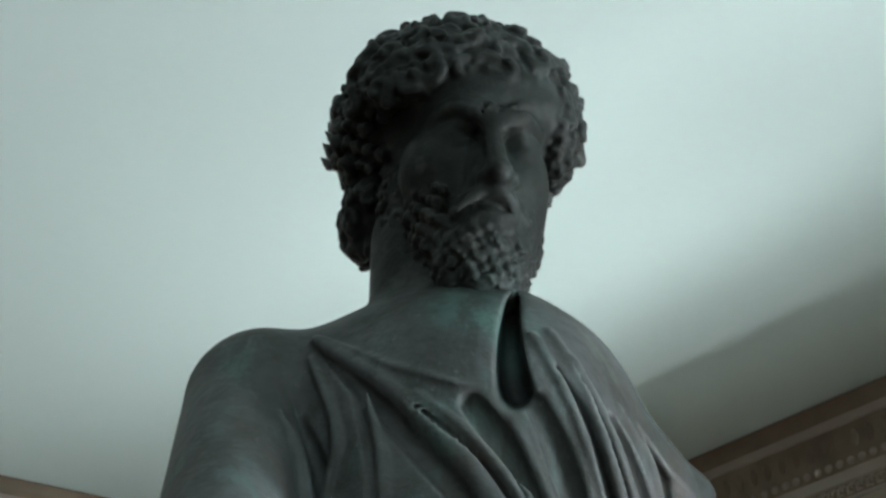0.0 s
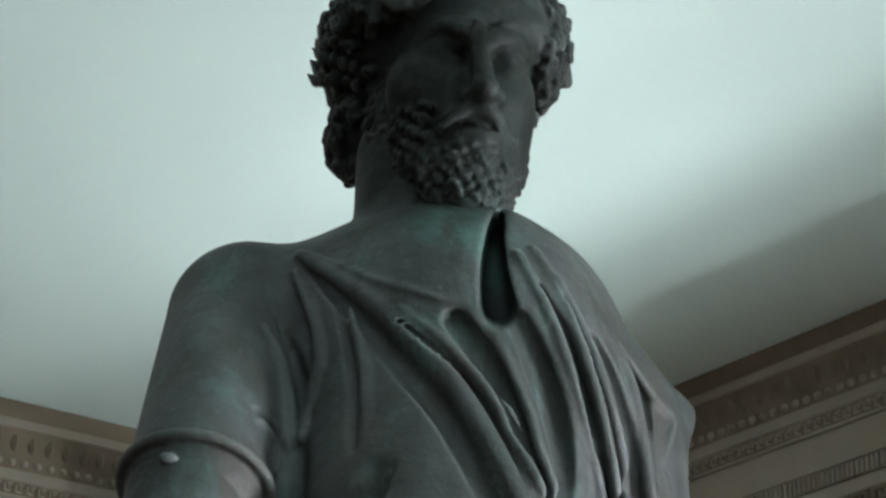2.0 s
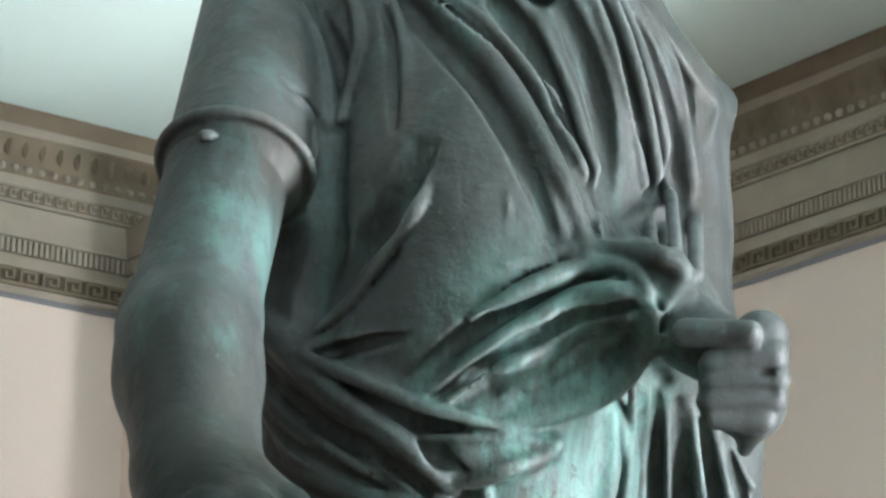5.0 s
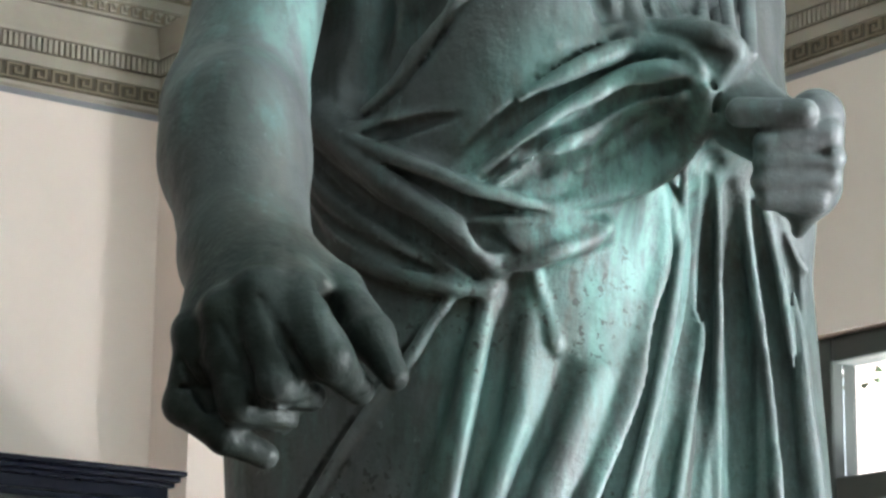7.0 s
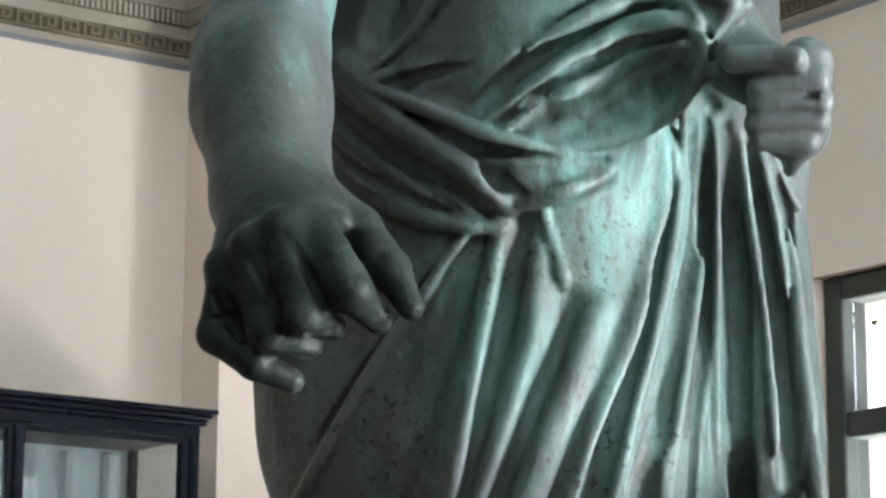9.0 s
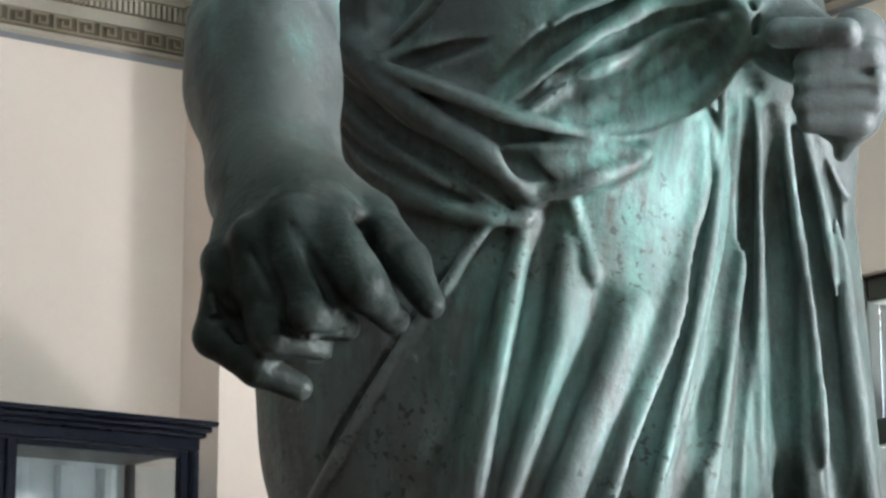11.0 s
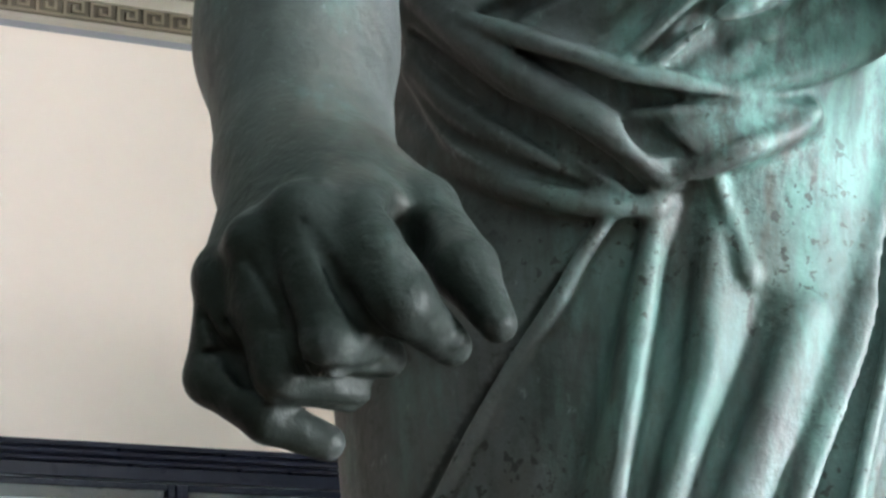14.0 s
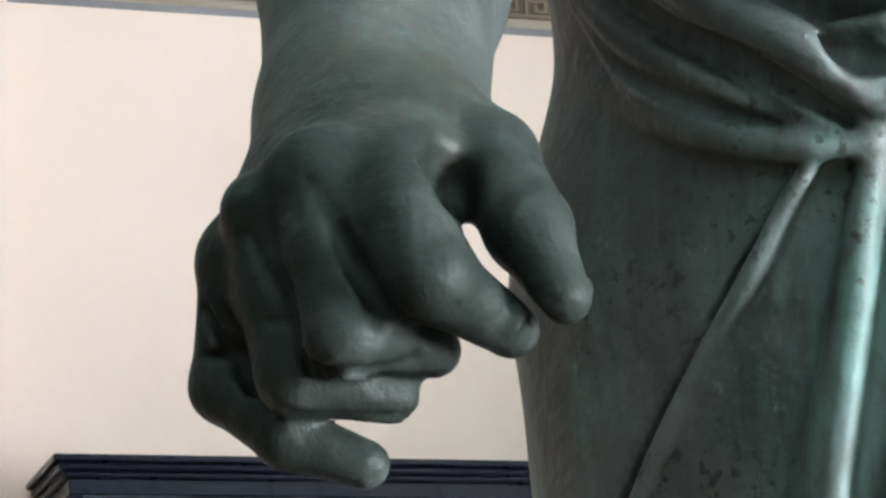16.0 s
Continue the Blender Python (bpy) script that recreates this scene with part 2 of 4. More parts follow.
# ---- windows ----
def window(name, place, w):
    hub = tagged(new(name), "tall window with a dark painted frame, bright daylight behind", "window", kind="structure")
    hub.matrix_world = TURN @ place
    bm = bmesh.new()
    h = w / 2 - 0.002
    t = 0.042
    box(bm, (0.018, -h, SILL), (0.080, -h + t, HEAD - 0.002), 0.006)
    box(bm, (0.018, h - t, SILL), (0.080, h, HEAD - 0.002), 0.006)
    box(bm, (0.018, -h + t, HEAD - t - 0.002), (0.080, h - t, HEAD - 0.002), 0.006)
    box(bm, (0.018, -h + t, SILL), (0.080, h - t, SILL + t), 0.006)
    part("window_frame", bm, FRAME, hub)
    bm = bmesh.new()
    box(bm, (0.022, -h + t, BAR_Z - 0.022), (0.072, h - t, BAR_Z + 0.022), 0.005)
    part("transom", bm, FRAME, hub)
    bm = bmesh.new()
    box(bm, (0.022, -0.022, SILL + t), (0.072, 0.022, BAR_Z - 0.022), 0.005)
    part("mullion", bm, FRAME, hub)
    for lo, hi in (((-h + t, BAR_Z + 0.022), (h - t, HEAD - t - 0.002)), ((-h + t, SILL + t), (-0.022, BAR_Z - 0.022)), ((0.022, SILL + t), (h - t, BAR_Z - 0.022))):
        bm = bmesh.new()
        box(bm, (0.045, lo[0], lo[1]), (0.050, hi[0], hi[1]))
        part("pane", bm, GLASS, hub).visible_shadow = False
    bm = bmesh.new()
    box(bm, (-0.04, -h - 0.05, SILL - 0.03), (0.018, h + 0.05, SILL), 0.006)
    part("window_sill", bm, STUCCO, hub)


BAR_Z = 2.039
for i, (v, w) in enumerate(WINDOWS):
    window("window_%d" % (i + 1), pose(RIGHT_U, v, 0), w)
# added window, unseen, round the fill lamp
for i, (u, w) in enumerate(SOUTH_FILL):
    window("window_%d" % (i + 4), pose(u, BACK_V, 0, 0, 0, -90), w)


# leaves that hang over the top of the far window, outside its panes
rng = random.Random(3)
verts, faces = [], []
for i in range(150):
    y, z = rng.uniform(-0.36, 0.36), HEAD - 0.042 - abs(rng.gauss(0, 0.016))
    a, r, x = rng.uniform(0, 6.28), rng.uniform(0.005, 0.010), rng.uniform(0.09, 0.13)
    k = len(verts)
    for q, w in ((0, 1.3), (1.0, 0.8), (2.2, 0.7), (3.14, 1.0), (4.1, 0.7), (5.3, 0.8)):
        verts.append((x + 0.006 * math.cos(q * 2 + i), y + r * w * math.cos(q + a), z + r * w * math.sin(q + a)))
    faces.append(tuple(range(k, k + 6)))
me = bpy.data.meshes.new("climbing_plant")
me.from_pydata(verts, [], faces)
me.materials.append(LEAF)
plant = tagged(new("climbing_plant", me), "dark green climbing leaves hanging outside the window", "plant", kind="stuff")
plant.matrix_world = TURN @ pose(RIGHT_U, WINDOWS[0][0], 0)


# ---- cornice: a moulding run along both walls and round the pier ----
Z0, RISE, DEPTH = 2.733, 0.3055, 0.3066


def run(d, upper=False):
    """The line of the walls, moved into the room by d."""
    d *= DEPTH
    if upper:
        return [(BACK_U, LEFT_V - d), (RIGHT_U - d, LEFT_V - d), (RIGHT_U - d, BACK_V)]
    return [(BACK_U, LEFT_V - d), (PIER_U - d, LEFT_V - d), (PIER_U - d, LEFT_V - PIER_D - d), (RIGHT_U - d, LEFT_V - PIER_D - d), (RIGHT_U - d, BACK_V)]


def moulding(bm, profile):
    """Sweeps a profile of (depth, height share) along the walls."""
    rows = [[bm.verts.new((u, v, Z0 + s * RISE)) for u, v in run(d, profile[0][1] > 0.46)] for d, s in profile]
    for a, b in zip(rows, rows[1:]):
        for i in range(len(a) - 1):
            bm.faces.new((a[i], a[i + 1], b[i + 1], b[i]))


cornice = tagged(new("trim_cornice"), "moulded stucco cornice with key pattern, dentils and egg ornament", "cornice", kind="structure")
cornice.matrix_world = TURN
for name, mat, profile in (
        ("moulding", STUCCO, [(0, -0.02), (0.020, 0.0), (0.020, 0.02)]),
        ("key_ground", GROUND, [(0.020, 0.02), (0.020, 0.125)]),
        ("lower_fillet", STUCCO, [(0.020, 0.125), (0.028, 0.13), (0.032, 0.19), (0.030, 0.20)]),
        ("dentil_ground", GROUND, [(0.030, 0.20), (0.030, 0.29)]),
        ("soffit", STUCCO, [(0.030, 0.29), (0.058, 0.295), (0.060, 0.315), (0.072, 0.36), (0.088, 0.42), (0.098, 0.465)]),
        ("crown_edge", STUCCO, [(0.060, 0.465), (0.108, 0.475), (0.108, 0.49)]),
        ("ornament_band", OCHRE, [(0.104, 0.49), (0.104, 0.565)]),
        ("middle_fillet", STUCCO, [(0.104, 0.565), (0.114, 0.575), (0.116, 0.63), (0.112, 0.635)]),
        ("egg_ground", OCHRE, [(0.112, 0.635), (0.114, 0.71), (0.122, 0.76), (0.136, 0.82), (0.144, 0.865)]),
        ("bright_fillet", STUCCO, [(0.144, 0.865), (0.156, 0.87), (0.158, 0.915), (0.154, 0.92)]),
        ("cove", OCHRE, [(0.154, 0.92), (0.158, 0.96), (0.172, 1.02)])):
    bm = bmesh.new()
    moulding(bm, profile)
    part(name, bm, mat, cornice)


def along(d, pitch, lo_u=-1.2, lo_v=-1.6):
    """Places along the moulding: point, direction of the wall."""
    pts = run(d, d > 0.1)
    for (a, b) in zip(pts, pts[1:]):
        L = math.dist(a, b)
        n = int(L / pitch)
        w = ((b[0] - a[0]) / L, (b[1] - a[1]) / L)
        for i in range(n):
            s = (i + 0.5) * L / n if n else 0
            p = (a[0] + w[0] * s, a[1] + w[1] * s)
            if p[0] > lo_u and p[1] > lo_v:
                yield p, w


def bar(p, w, s0, s1, d, z0, z1):
    """A block on the moulding's face, s0 to s1 along the wall, d proud."""
    n = (w[1], -w[0])
    c = [(p[0] + w[0] * s0, p[1] + w[1] * s0), (p[0] + w[0] * s1 + n[0] * d, p[1] + w[1] * s1 + n[1] * d)]
    return ((min(c[0][0], c[1][0]), min(c[0][1], c[1][1]), Z0 + z0 * RISE), (max(c[0][0], c[1][0]), max(c[0][1], c[1][1]), Z0 + z1 * RISE))


blocks = [bar(p, w, -0.0031, 0.0031, 0.009, 0.205, 0.285) for p, w in along(0.030, 0.0107)]
quick_boxes("dentil_row", blocks, STUCCO, cornice)
keys = []
K = 0.0424
for p, w in along(0.020, K):
    a, b = 0.030, 0.118
    q = (b - a) / 7
    t = K / 9
    h = -K / 2
    for s0, s1, z0, z1 in ((0, 9, 0, 1), (0, 1, 1, 7), (1, 7, 6, 7), (6, 7, 2, 6), (3, 6, 2, 3), (3, 4, 3, 5)):
        keys.append(bar(p, w, h + s0 * t, h + s1 * t, 0.0045, a + z0 * q, a + z1 * q))
quick_boxes("key_pattern", keys, OCHRE, cornice)
blocks = []
for p, w in along(0.104, 0.022):
    blocks += [bar(p, w, -0.009, 0.003, 0.004, 0.50, 0.512), bar(p, w, -0.009, -0.006, 0.004, 0.512, 0.55), bar(p, w, -0.003, 0.008, 0.004, 0.543, 0.555), bar(p, w, 0.000, 0.003, 0.004, 0.525, 0.543)]
quick_boxes("scroll_row", blocks, STUCCO, cornice)


def eggs(name, d, pitch, z, sx, sd, sz, mat):
    verts, faces = [], []
    rings, seg = 4, 8
    for p, w in along(d, pitch):
        n = (w[1], -w[0])
        k = len(verts)
        for i in range(rings + 1):
            f = math.pi * i / rings
            for j in range(seg):
                g = 2 * math.pi * j / seg
                a, b, c = math.sin(f) * math.cos(g) * sx, math.sin(f) * math.sin(g) * sd, math.cos(f) * sz
                verts.append((p[0] + w[0] * a + n[0] * b, p[1] + w[1] * a + n[1] * b, Z0 + z * RISE + c))
        for i in range(rings):
            for j in range(seg):
                faces.append((k + i * seg + j, k + i * seg + (j + 1) % seg, k + (i + 1) * seg + (j + 1) % seg, k + (i + 1) * seg + j))
    me = bpy.data.meshes.new(name)
    me.from_pydata(verts, [], faces)
    me.polygons.foreach_set("use_smooth", [True] * len(me.polygons))
    me.materials.append(mat)
    ob = new(name, me)
    ob.parent = cornice
    tagged(ob, kind="stuff")


eggs("bead_row", 0.114, 0.025, 0.675, 0.008, 0.006, 0.0073, STUCCO)
eggs("egg_row", 0.126, 0.0336, 0.79, 0.0095, 0.006, 0.0175, OCHRE)
eggs("dart_row", 0.126, 0.0336 * 0.999, 0.79, 0.003, 0.009, 0.016, OCHRE)
# thin grey strip under the cornice
bm = bmesh.new()
rows = [[bm.verts.new((u, v, z)) for u, v in run(0.004)] for z in (Z0 - 0.016, Z0 - 0.004)]
for i in range(4):
    bm.faces.new((rows[0][i], rows[0][i + 1], rows[1][i + 1], rows[1][i]))
part("grey_strip", bm, GREY, cornice)


# ---- display cabinet in the recess ----
def display_cabinet(u0, u1, front, top):
    hub = tagged(new("display_cabinet"), "black lacquered museum display cabinet with three tall glazed doors", "cabinet")
    hub.matrix_world = TURN @ pose(u0, front, 0)
    W, D = u1 - u0, LEFT_V - front - 0.008
    e = 0.012
    low = top - 0.046                       # underside of the crown
    bm = bmesh.new()
    box(bm, (0.012, e, 0), (W - 0.012, D, 0.10))
    box(bm, (e, e, 0.10), (W - e, D, 0.14), 0.004)
    part("plinth", bm, NAVY, hub)
    for name, lo, hi, b in (("crown", (-0.010, -0.010, top - 0.008), (W + 0.010, D, top), 0.002), ("crown_moulding", (-0.003, -0.003, top - 0.018), (W + 0.003, D, top - 0.008), 0.004),
                            ("architrave", (0.004, 0.004, top - 0.026), (W - 0.004, D, top - 0.018), 0.003), ("frieze", (e, e, low), (W - e, D, top - 0.026), 0.002)):
        bm = bmesh.new()
        box(bm, lo, hi, b)
        part(name, bm, NAVY, hub)
    # the panel's colour carries the bright reflection of the panes
    bm = bmesh.new()
    box(bm, (e, D - 0.02, 0.14), (W - e, D - 0.002, low))
    part("back_panel", bm, INSIDE, hub, "pale back panel with the glass's bluish glare put into its colour")
    # pale upright strips along the back panel
    for i in range(12):
        x = 0.06 + (W - 0.12) * i / 11
        bm = bmesh.new()
        bmesh.ops.create_cone(bm, cap_ends=True, segments=10, radius1=0.016, radius2=0.016, depth=low - 0.16, matrix=pose(x, D - 0.022, (low + 0.14) / 2))
        part("pale_strip", bm, INSIDE, hub)
    for x in (0.215, 0.64):
        bm = bmesh.new()
        box(bm, (x, D - 0.060, 0.14), (x + 0.008, D - 0.048, low), 0.002)
        part("shelf_upright", bm, NAVY, hub)
    for x in (e, W - e - 0.018):
        bm = bmesh.new()
        box(bm, (x, e, 0.14), (x + 0.018, e + 0.018, low), 0.003)
        box(bm, (x + 0.004, e - 0.003, 0.16), (x + 0.014, e, low - 0.006), 0.0015)
        part("corner_post", bm, NAVY, hub)
        bm = bmesh.new()
        box(bm, (x + 0.002, D - 0.040, 0.14), (x + 0.016, D - 0.02, low), 0.003)
        part("rear_post", bm, NAVY, hub)
    for x in (e + 0.006, W - e - 0.010):
        bm = bmesh.new()
        box(bm, (x, e + 0.018, 0.14), (x + 0.004, D - 0.040, low))
        part("side_pane", bm, GLASS, hub).visible_shadow = False
    n = 3
    a, b = e + 0.018, W - e - 0.018
    w = (b - a) / n
    for i in range(n):
        x0, x1 = a + i * w + 0.0008, a + (i + 1) * w - 0.0008
        s = 0.0145
        bm = bmesh.new()
        for lo, hi in (((x0, e + 0.002, 0.145), (x0 + s, e + 0.020, low - 0.002)), ((x1 - s, e + 0.002, 0.145), (x1, e + 0.020, low - 0.002)),
                       ((x0 + s, e + 0.002, low - 0.012), (x1 - s, e + 0.020, low - 0.002)), ((x0 + s, e + 0.002, 0.145), (x1 - s, e + 0.020, 0.145 + s))):
            box(bm, lo, hi, 0.002)
        door = part("door", bm, NAVY, hub)
        bm = bmesh.new()
        box(bm, (x0 + s, e + 0.010, 0.145 + s), (x1 - s, e + 0.013, low - 0.012))
        part("pane", bm, GLASS, door).visible_shadow = False
        if i:
            bm = bmesh.new()
            box(bm, (x0 - 0.006, e - 0.004, 0.16), (x0 + 0.004, e + 0.002, low - 0.004), 0.0025)
            part("astragal", bm, NAVY, hub)
    for z in (0.62, 1.08, 1.52, 1.86):
        bm = bmesh.new()
        box(bm, (e + 0.022, e + 0.03, z), (W - e - 0.022, D - 0.022, z + 0.008))
        part("shelf", bm, GLASS, hub, "clear glass shelf").visible_shadow = False


display_cabinet(-0.028, 0.960, 1.812, 2.066)


# ---- statue: a solid field on a grid, turned into one mesh ----
class Field:
    """A block of signed distances (metres, negative inside) with blended solids."""

    def __init__(self, low, high, step):
        self.low, self.step = np.array(low, np.float32), step
        self.n = np.ceil((np.array(high) - np.array(low)) / step).astype(int) + 1
        self.d = np.full(self.n, 0.08, np.float32)

    def window(self, pts, reach):
        a = np.floor((np.min(pts, 0) - reach - self.low) / self.step).astype(int)
        b = np.ceil((np.max(pts, 0) + reach - self.low) / self.step).astype(int) + 1
        a, b = np.clip(a, 0, self.n), np.clip(b, 0, self.n)
        if np.any(b - a < 1):
            return None, None
        ax = [self.low[i] + self.step * np.arange(a[i], b[i], dtype=np.float32) for i in range(3)]
        return tuple(slice(a[i], b[i]) for i in range(3)), (ax[0][:, None, None], ax[1][None, :, None], ax[2][None, None, :])

    def mix(self, where, e, k, cut=False):
        d = self.d[where]
        if cut:
            h = np.maximum(k - np.abs(d + e), 0) / k
            self.d[where] = np.maximum(d, -e) + h * h * (k / 4)
        else:
            h = np.maximum(k - np.abs(d - e), 0) / k
            self.d[where] = np.minimum(d, e) - h * h * (k / 4)

    def cone(self, a, b, ra, rb, k=0.02, cut=False):
        a, b = np.array(a, np.float32), np.array(b, np.float32)
        where, g = self.window([a, b], max(ra, rb) + k + 2 * self.step)
        if where is None:
            return
        u = b - a
        L = float(u @ u) + 1e-9
        p = [g[i] - a[i] for i in range(3)]
        t = np.clip((p[0] * u[0] + p[1] * u[1] + p[2] * u[2]) / L, 0, 1)
        e = np.sqrt(sum((p[i] - t * u[i]) ** 2 for i in range(3))) - (ra + (rb - ra) * t)
        self.mix(where, e, k, cut)

    def tube(self, pts, radii, k=0.02, cut=False):
        """A tapering tube along a smooth curve through pts."""
        pts = np.array(pts, float)
        r = np.interp(np.linspace(0, 1, len(pts)), np.linspace(0, 1, len(radii)), radii)
        ext = np.vstack([2 * pts[0] - pts[1], pts, 2 * pts[-1] - pts[-2]])
        way, wide = [], []
        for i in range(len(pts) - 1):
            p0, p1, p2, p3 = ext[i:i + 4]
            for s in np.linspace(0, 1, 5)[:-1]:
                way.append(0.5 * (2 * p1 + (p2 - p0) * s + (2 * p0 - 5 * p1 + 4 * p2 - p3) * s ** 2 + (3 * p1 - p0 - 3 * p2 + p3) * s ** 3))
                wide.append(r[i] + (r[i + 1] - r[i]) * s)
        way.append(pts[-1]), wide.append(r[-1])
        way, wide = np.array(way, np.float32), np.array(wide, np.float32)
        where, g = self.window(way, float(wide.max()) + k + 2 * self.step)
        if where is None:
            return
        e = np.full(self.d[where].shape, 0.05, np.float32)
        for i in range(len(way) - 1):
            near, q = self.window(way[i:i + 2], float(wide.max()) + k + 2 * self.step)
            if near is None:
                continue
            u = way[i + 1] - way[i]
            p = [q[j] - way[i][j] for j in range(3)]
            t = np.clip((p[0] * u[0] + p[1] * u[1] + p[2] * u[2]) / (float(u @ u) + 1e-9), 0, 1)
            v = np.sqrt(sum((p[j] - t * u[j]) ** 2 for j in range(3))) - (wide[i] + (wide[i + 1] - wide[i]) * t)
            at = tuple(slice(near[j].start - where[j].start, near[j].stop - where[j].start) for j in range(3))
            e[at] = np.minimum(e[at], v)
        self.mix(where, e, k, cut)

    def egg(self, c, radii, turn=(0, 0, 0), k=0.02, cut=False):
        """An ellipsoid, turned by Euler degrees."""
        c, s = np.array(c, np.float32), np.array(radii, np.float32)
        where, g = self.window([c], float(max(s)) + k + 2 * self.step)
        if where is None:
            return
        m = np.array(Euler([radians(v) for v in turn]).to_matrix()).T
        p = [g[i] - c[i] for i in range(3)]
        q = [m[i][0] * p[0] + m[i][1] * p[1] + m[i][2] * p[2] for i in range(3)]
        k0 = np.sqrt(sum((q[i] / s[i]) ** 2 for i in range(3)))
        k1 = np.sqrt(sum((q[i] / s[i] ** 2) ** 2 for i in range(3)))
        self.mix(where, k0 * (k0 - 1) / np.maximum(k1, 1e-6), k, cut)

    def value(self, p):
        i = np.clip(((np.array(p) - self.low) / self.step).round().astype(int), 0, self.n - 1)
        return float(self.d[tuple(i)])

    def surface(self):
        """The zero surface: a vertex in each crossed cell, a quad round each crossed edge."""
        d = np.pad(self.d, 1, constant_values=0.05)
        ins = d < 0
        cell = np.zeros(np.array(d.shape) - 1, np.int8)
        for o in np.ndindex(2, 2, 2):
            cell += ins[tuple(slice(o[i], o[i] + cell.shape[i]) for i in range(3))]
        idx = np.argwhere((cell > 0) & (cell < 8))
        num = np.full(cell.shape, -1, np.int64)
        num[tuple(idx.T)] = np.arange(len(idx))
        tot, cnt = np.zeros((len(idx), 3)), np.zeros(len(idx))
        for ax in range(3):
            for o in np.ndindex(2, 2):
                a = idx.copy()
                j = [q for q in range(3) if q != ax]
                a[:, j[0]] += o[0]
                a[:, j[1]] += o[1]
                b = a.copy()
                b[:, ax] += 1
                va, vb = d[tuple(a.T)], d[tuple(b.T)]
                hit = (va < 0) != (vb < 0)
                t = np.where(hit, va / np.where(hit, va - vb, 1), 0)
                p = a.astype(float)
                p[:, ax] += t
                tot[hit] += p[hit]
                cnt += hit
        verts = (tot / cnt[:, None] - 1) * self.step + self.low
        faces = []
        for ax in range(3):
            j, k = (ax + 1) % 3, (ax + 2) % 3
            s0 = [slice(1, -1)] * 3
            s1 = list(s0)
            s1[ax] = slice(2, None)
            s0[ax] = slice(1, -1)
            a, b = ins[tuple(s0)], ins[tuple(s1)]
            e = np.argwhere(a != b) + 1
            flip = ~a[tuple((e - 1).T)]
            quad = []
            for dj, dk in ((-1, -1), (0, -1), (0, 0), (-1, 0)):
                c = e.copy()
                c[:, j] += dj
                c[:, k] += dk
                quad.append(num[tuple(c.T)])
            q = np.stack(quad, 1)
            q[flip] = q[flip][:, ::-1]
            faces.append(q[(q >= 0).all(1)])
        return verts, np.vstack(faces)

def body_base(f):
    """Torso, upper arm, hips and the broad masses of the cloak."""
    f.egg((0.205, -0.030, 2.255), (0.158, 0.135, 0.20), k=0.04)
    f.egg((0.171, -0.100, 2.081), (0.125, 0.130, 0.17), k=0.06)
    f.cone((0.037, -0.010, 2.363), (0.154, -0.000, 2.371), 0.052, 0.055, 0.05)
    f.cone((0.154, -0.000, 2.371), (0.276, 0.000, 2.363), 0.055, 0.050, 0.05)
    f.cone((0.271, 0.000, 2.357), (0.330, 0.000, 2.267), 0.046, 0.054, 0.05)
    f.cone((0.330, 0.000, 2.267), (0.329, -0.010, 2.172), 0.054, 0.053, 0.05)
    f.cone((0.329, -0.010, 2.172), (0.308, -0.060, 2.023), 0.053, 0.064, 0.05)
    f.cone((0.289, 0.020, 2.393), (0.408, 0.020, 2.289), 0.036, 0.008, 0.03)
    f.cone((0.405, 0.020, 2.289), (0.381, 0.010, 2.161), 0.008, 0.020, 0.03)
    f.cone((0.176, -0.022, 2.370), (0.181, 0.000, 2.510), 0.060, 0.060, 0.012)
    f.cone((0.083, -0.050, 2.173), (0.045, -0.080, 2.044), 0.060, 0.060, 0.04)
    f.cone((0.084, -0.020, 1.967), (0.066, -0.020, 1.862), 0.098, 0.100, 0.04)
    f.cone((0.066, -0.020, 1.862), (0.070, -0.010, 1.760), 0.100, 0.098, 0.04)
    f.cone((0.167, -0.040, 2.034), (0.168, -0.010, 1.739), 0.140, 0.165, 0.06)
    f.cone((0.218, -0.060, 2.016), (0.198, -0.050, 1.735), 0.085, 0.110, 0.05)
    f.cone((0.369, -0.020, 2.000), (0.376, -0.010, 1.744), 0.050, 0.062, 0.05)
    f.cone((0.340, 0.005, 2.269), (0.365, -0.030, 1.992), 0.046, 0.048, 0.04)
    f.cone((0.048, -0.030, 1.770), (0.082, -0.020, 1.680), 0.060, 0.080, 0.05)
    f.cone((0.324, -0.100, 2.060), (0.306, -0.200, 2.049), 0.050, 0.034, 0.04)


def sleeve(f):
    """The short sleeve of the lowered arm."""
    f.cone((0.018, -0.010, 2.350), (-0.008, -0.170, 2.149), 0.056, 0.054, 0.03)


def arm(f):
    """The bare lowered arm."""
    f.cone((-0.008, -0.160, 2.173), (-0.037, -0.250, 1.995), 0.047, 0.047, 0.015)
    f.cone((-0.037, -0.250, 1.995), (-0.036, -0.275, 1.953), 0.048, 0.049, 0.02)
    f.cone((-0.036, -0.275, 1.953), (-0.026, -0.325, 1.875), 0.047, 0.040, 0.02)


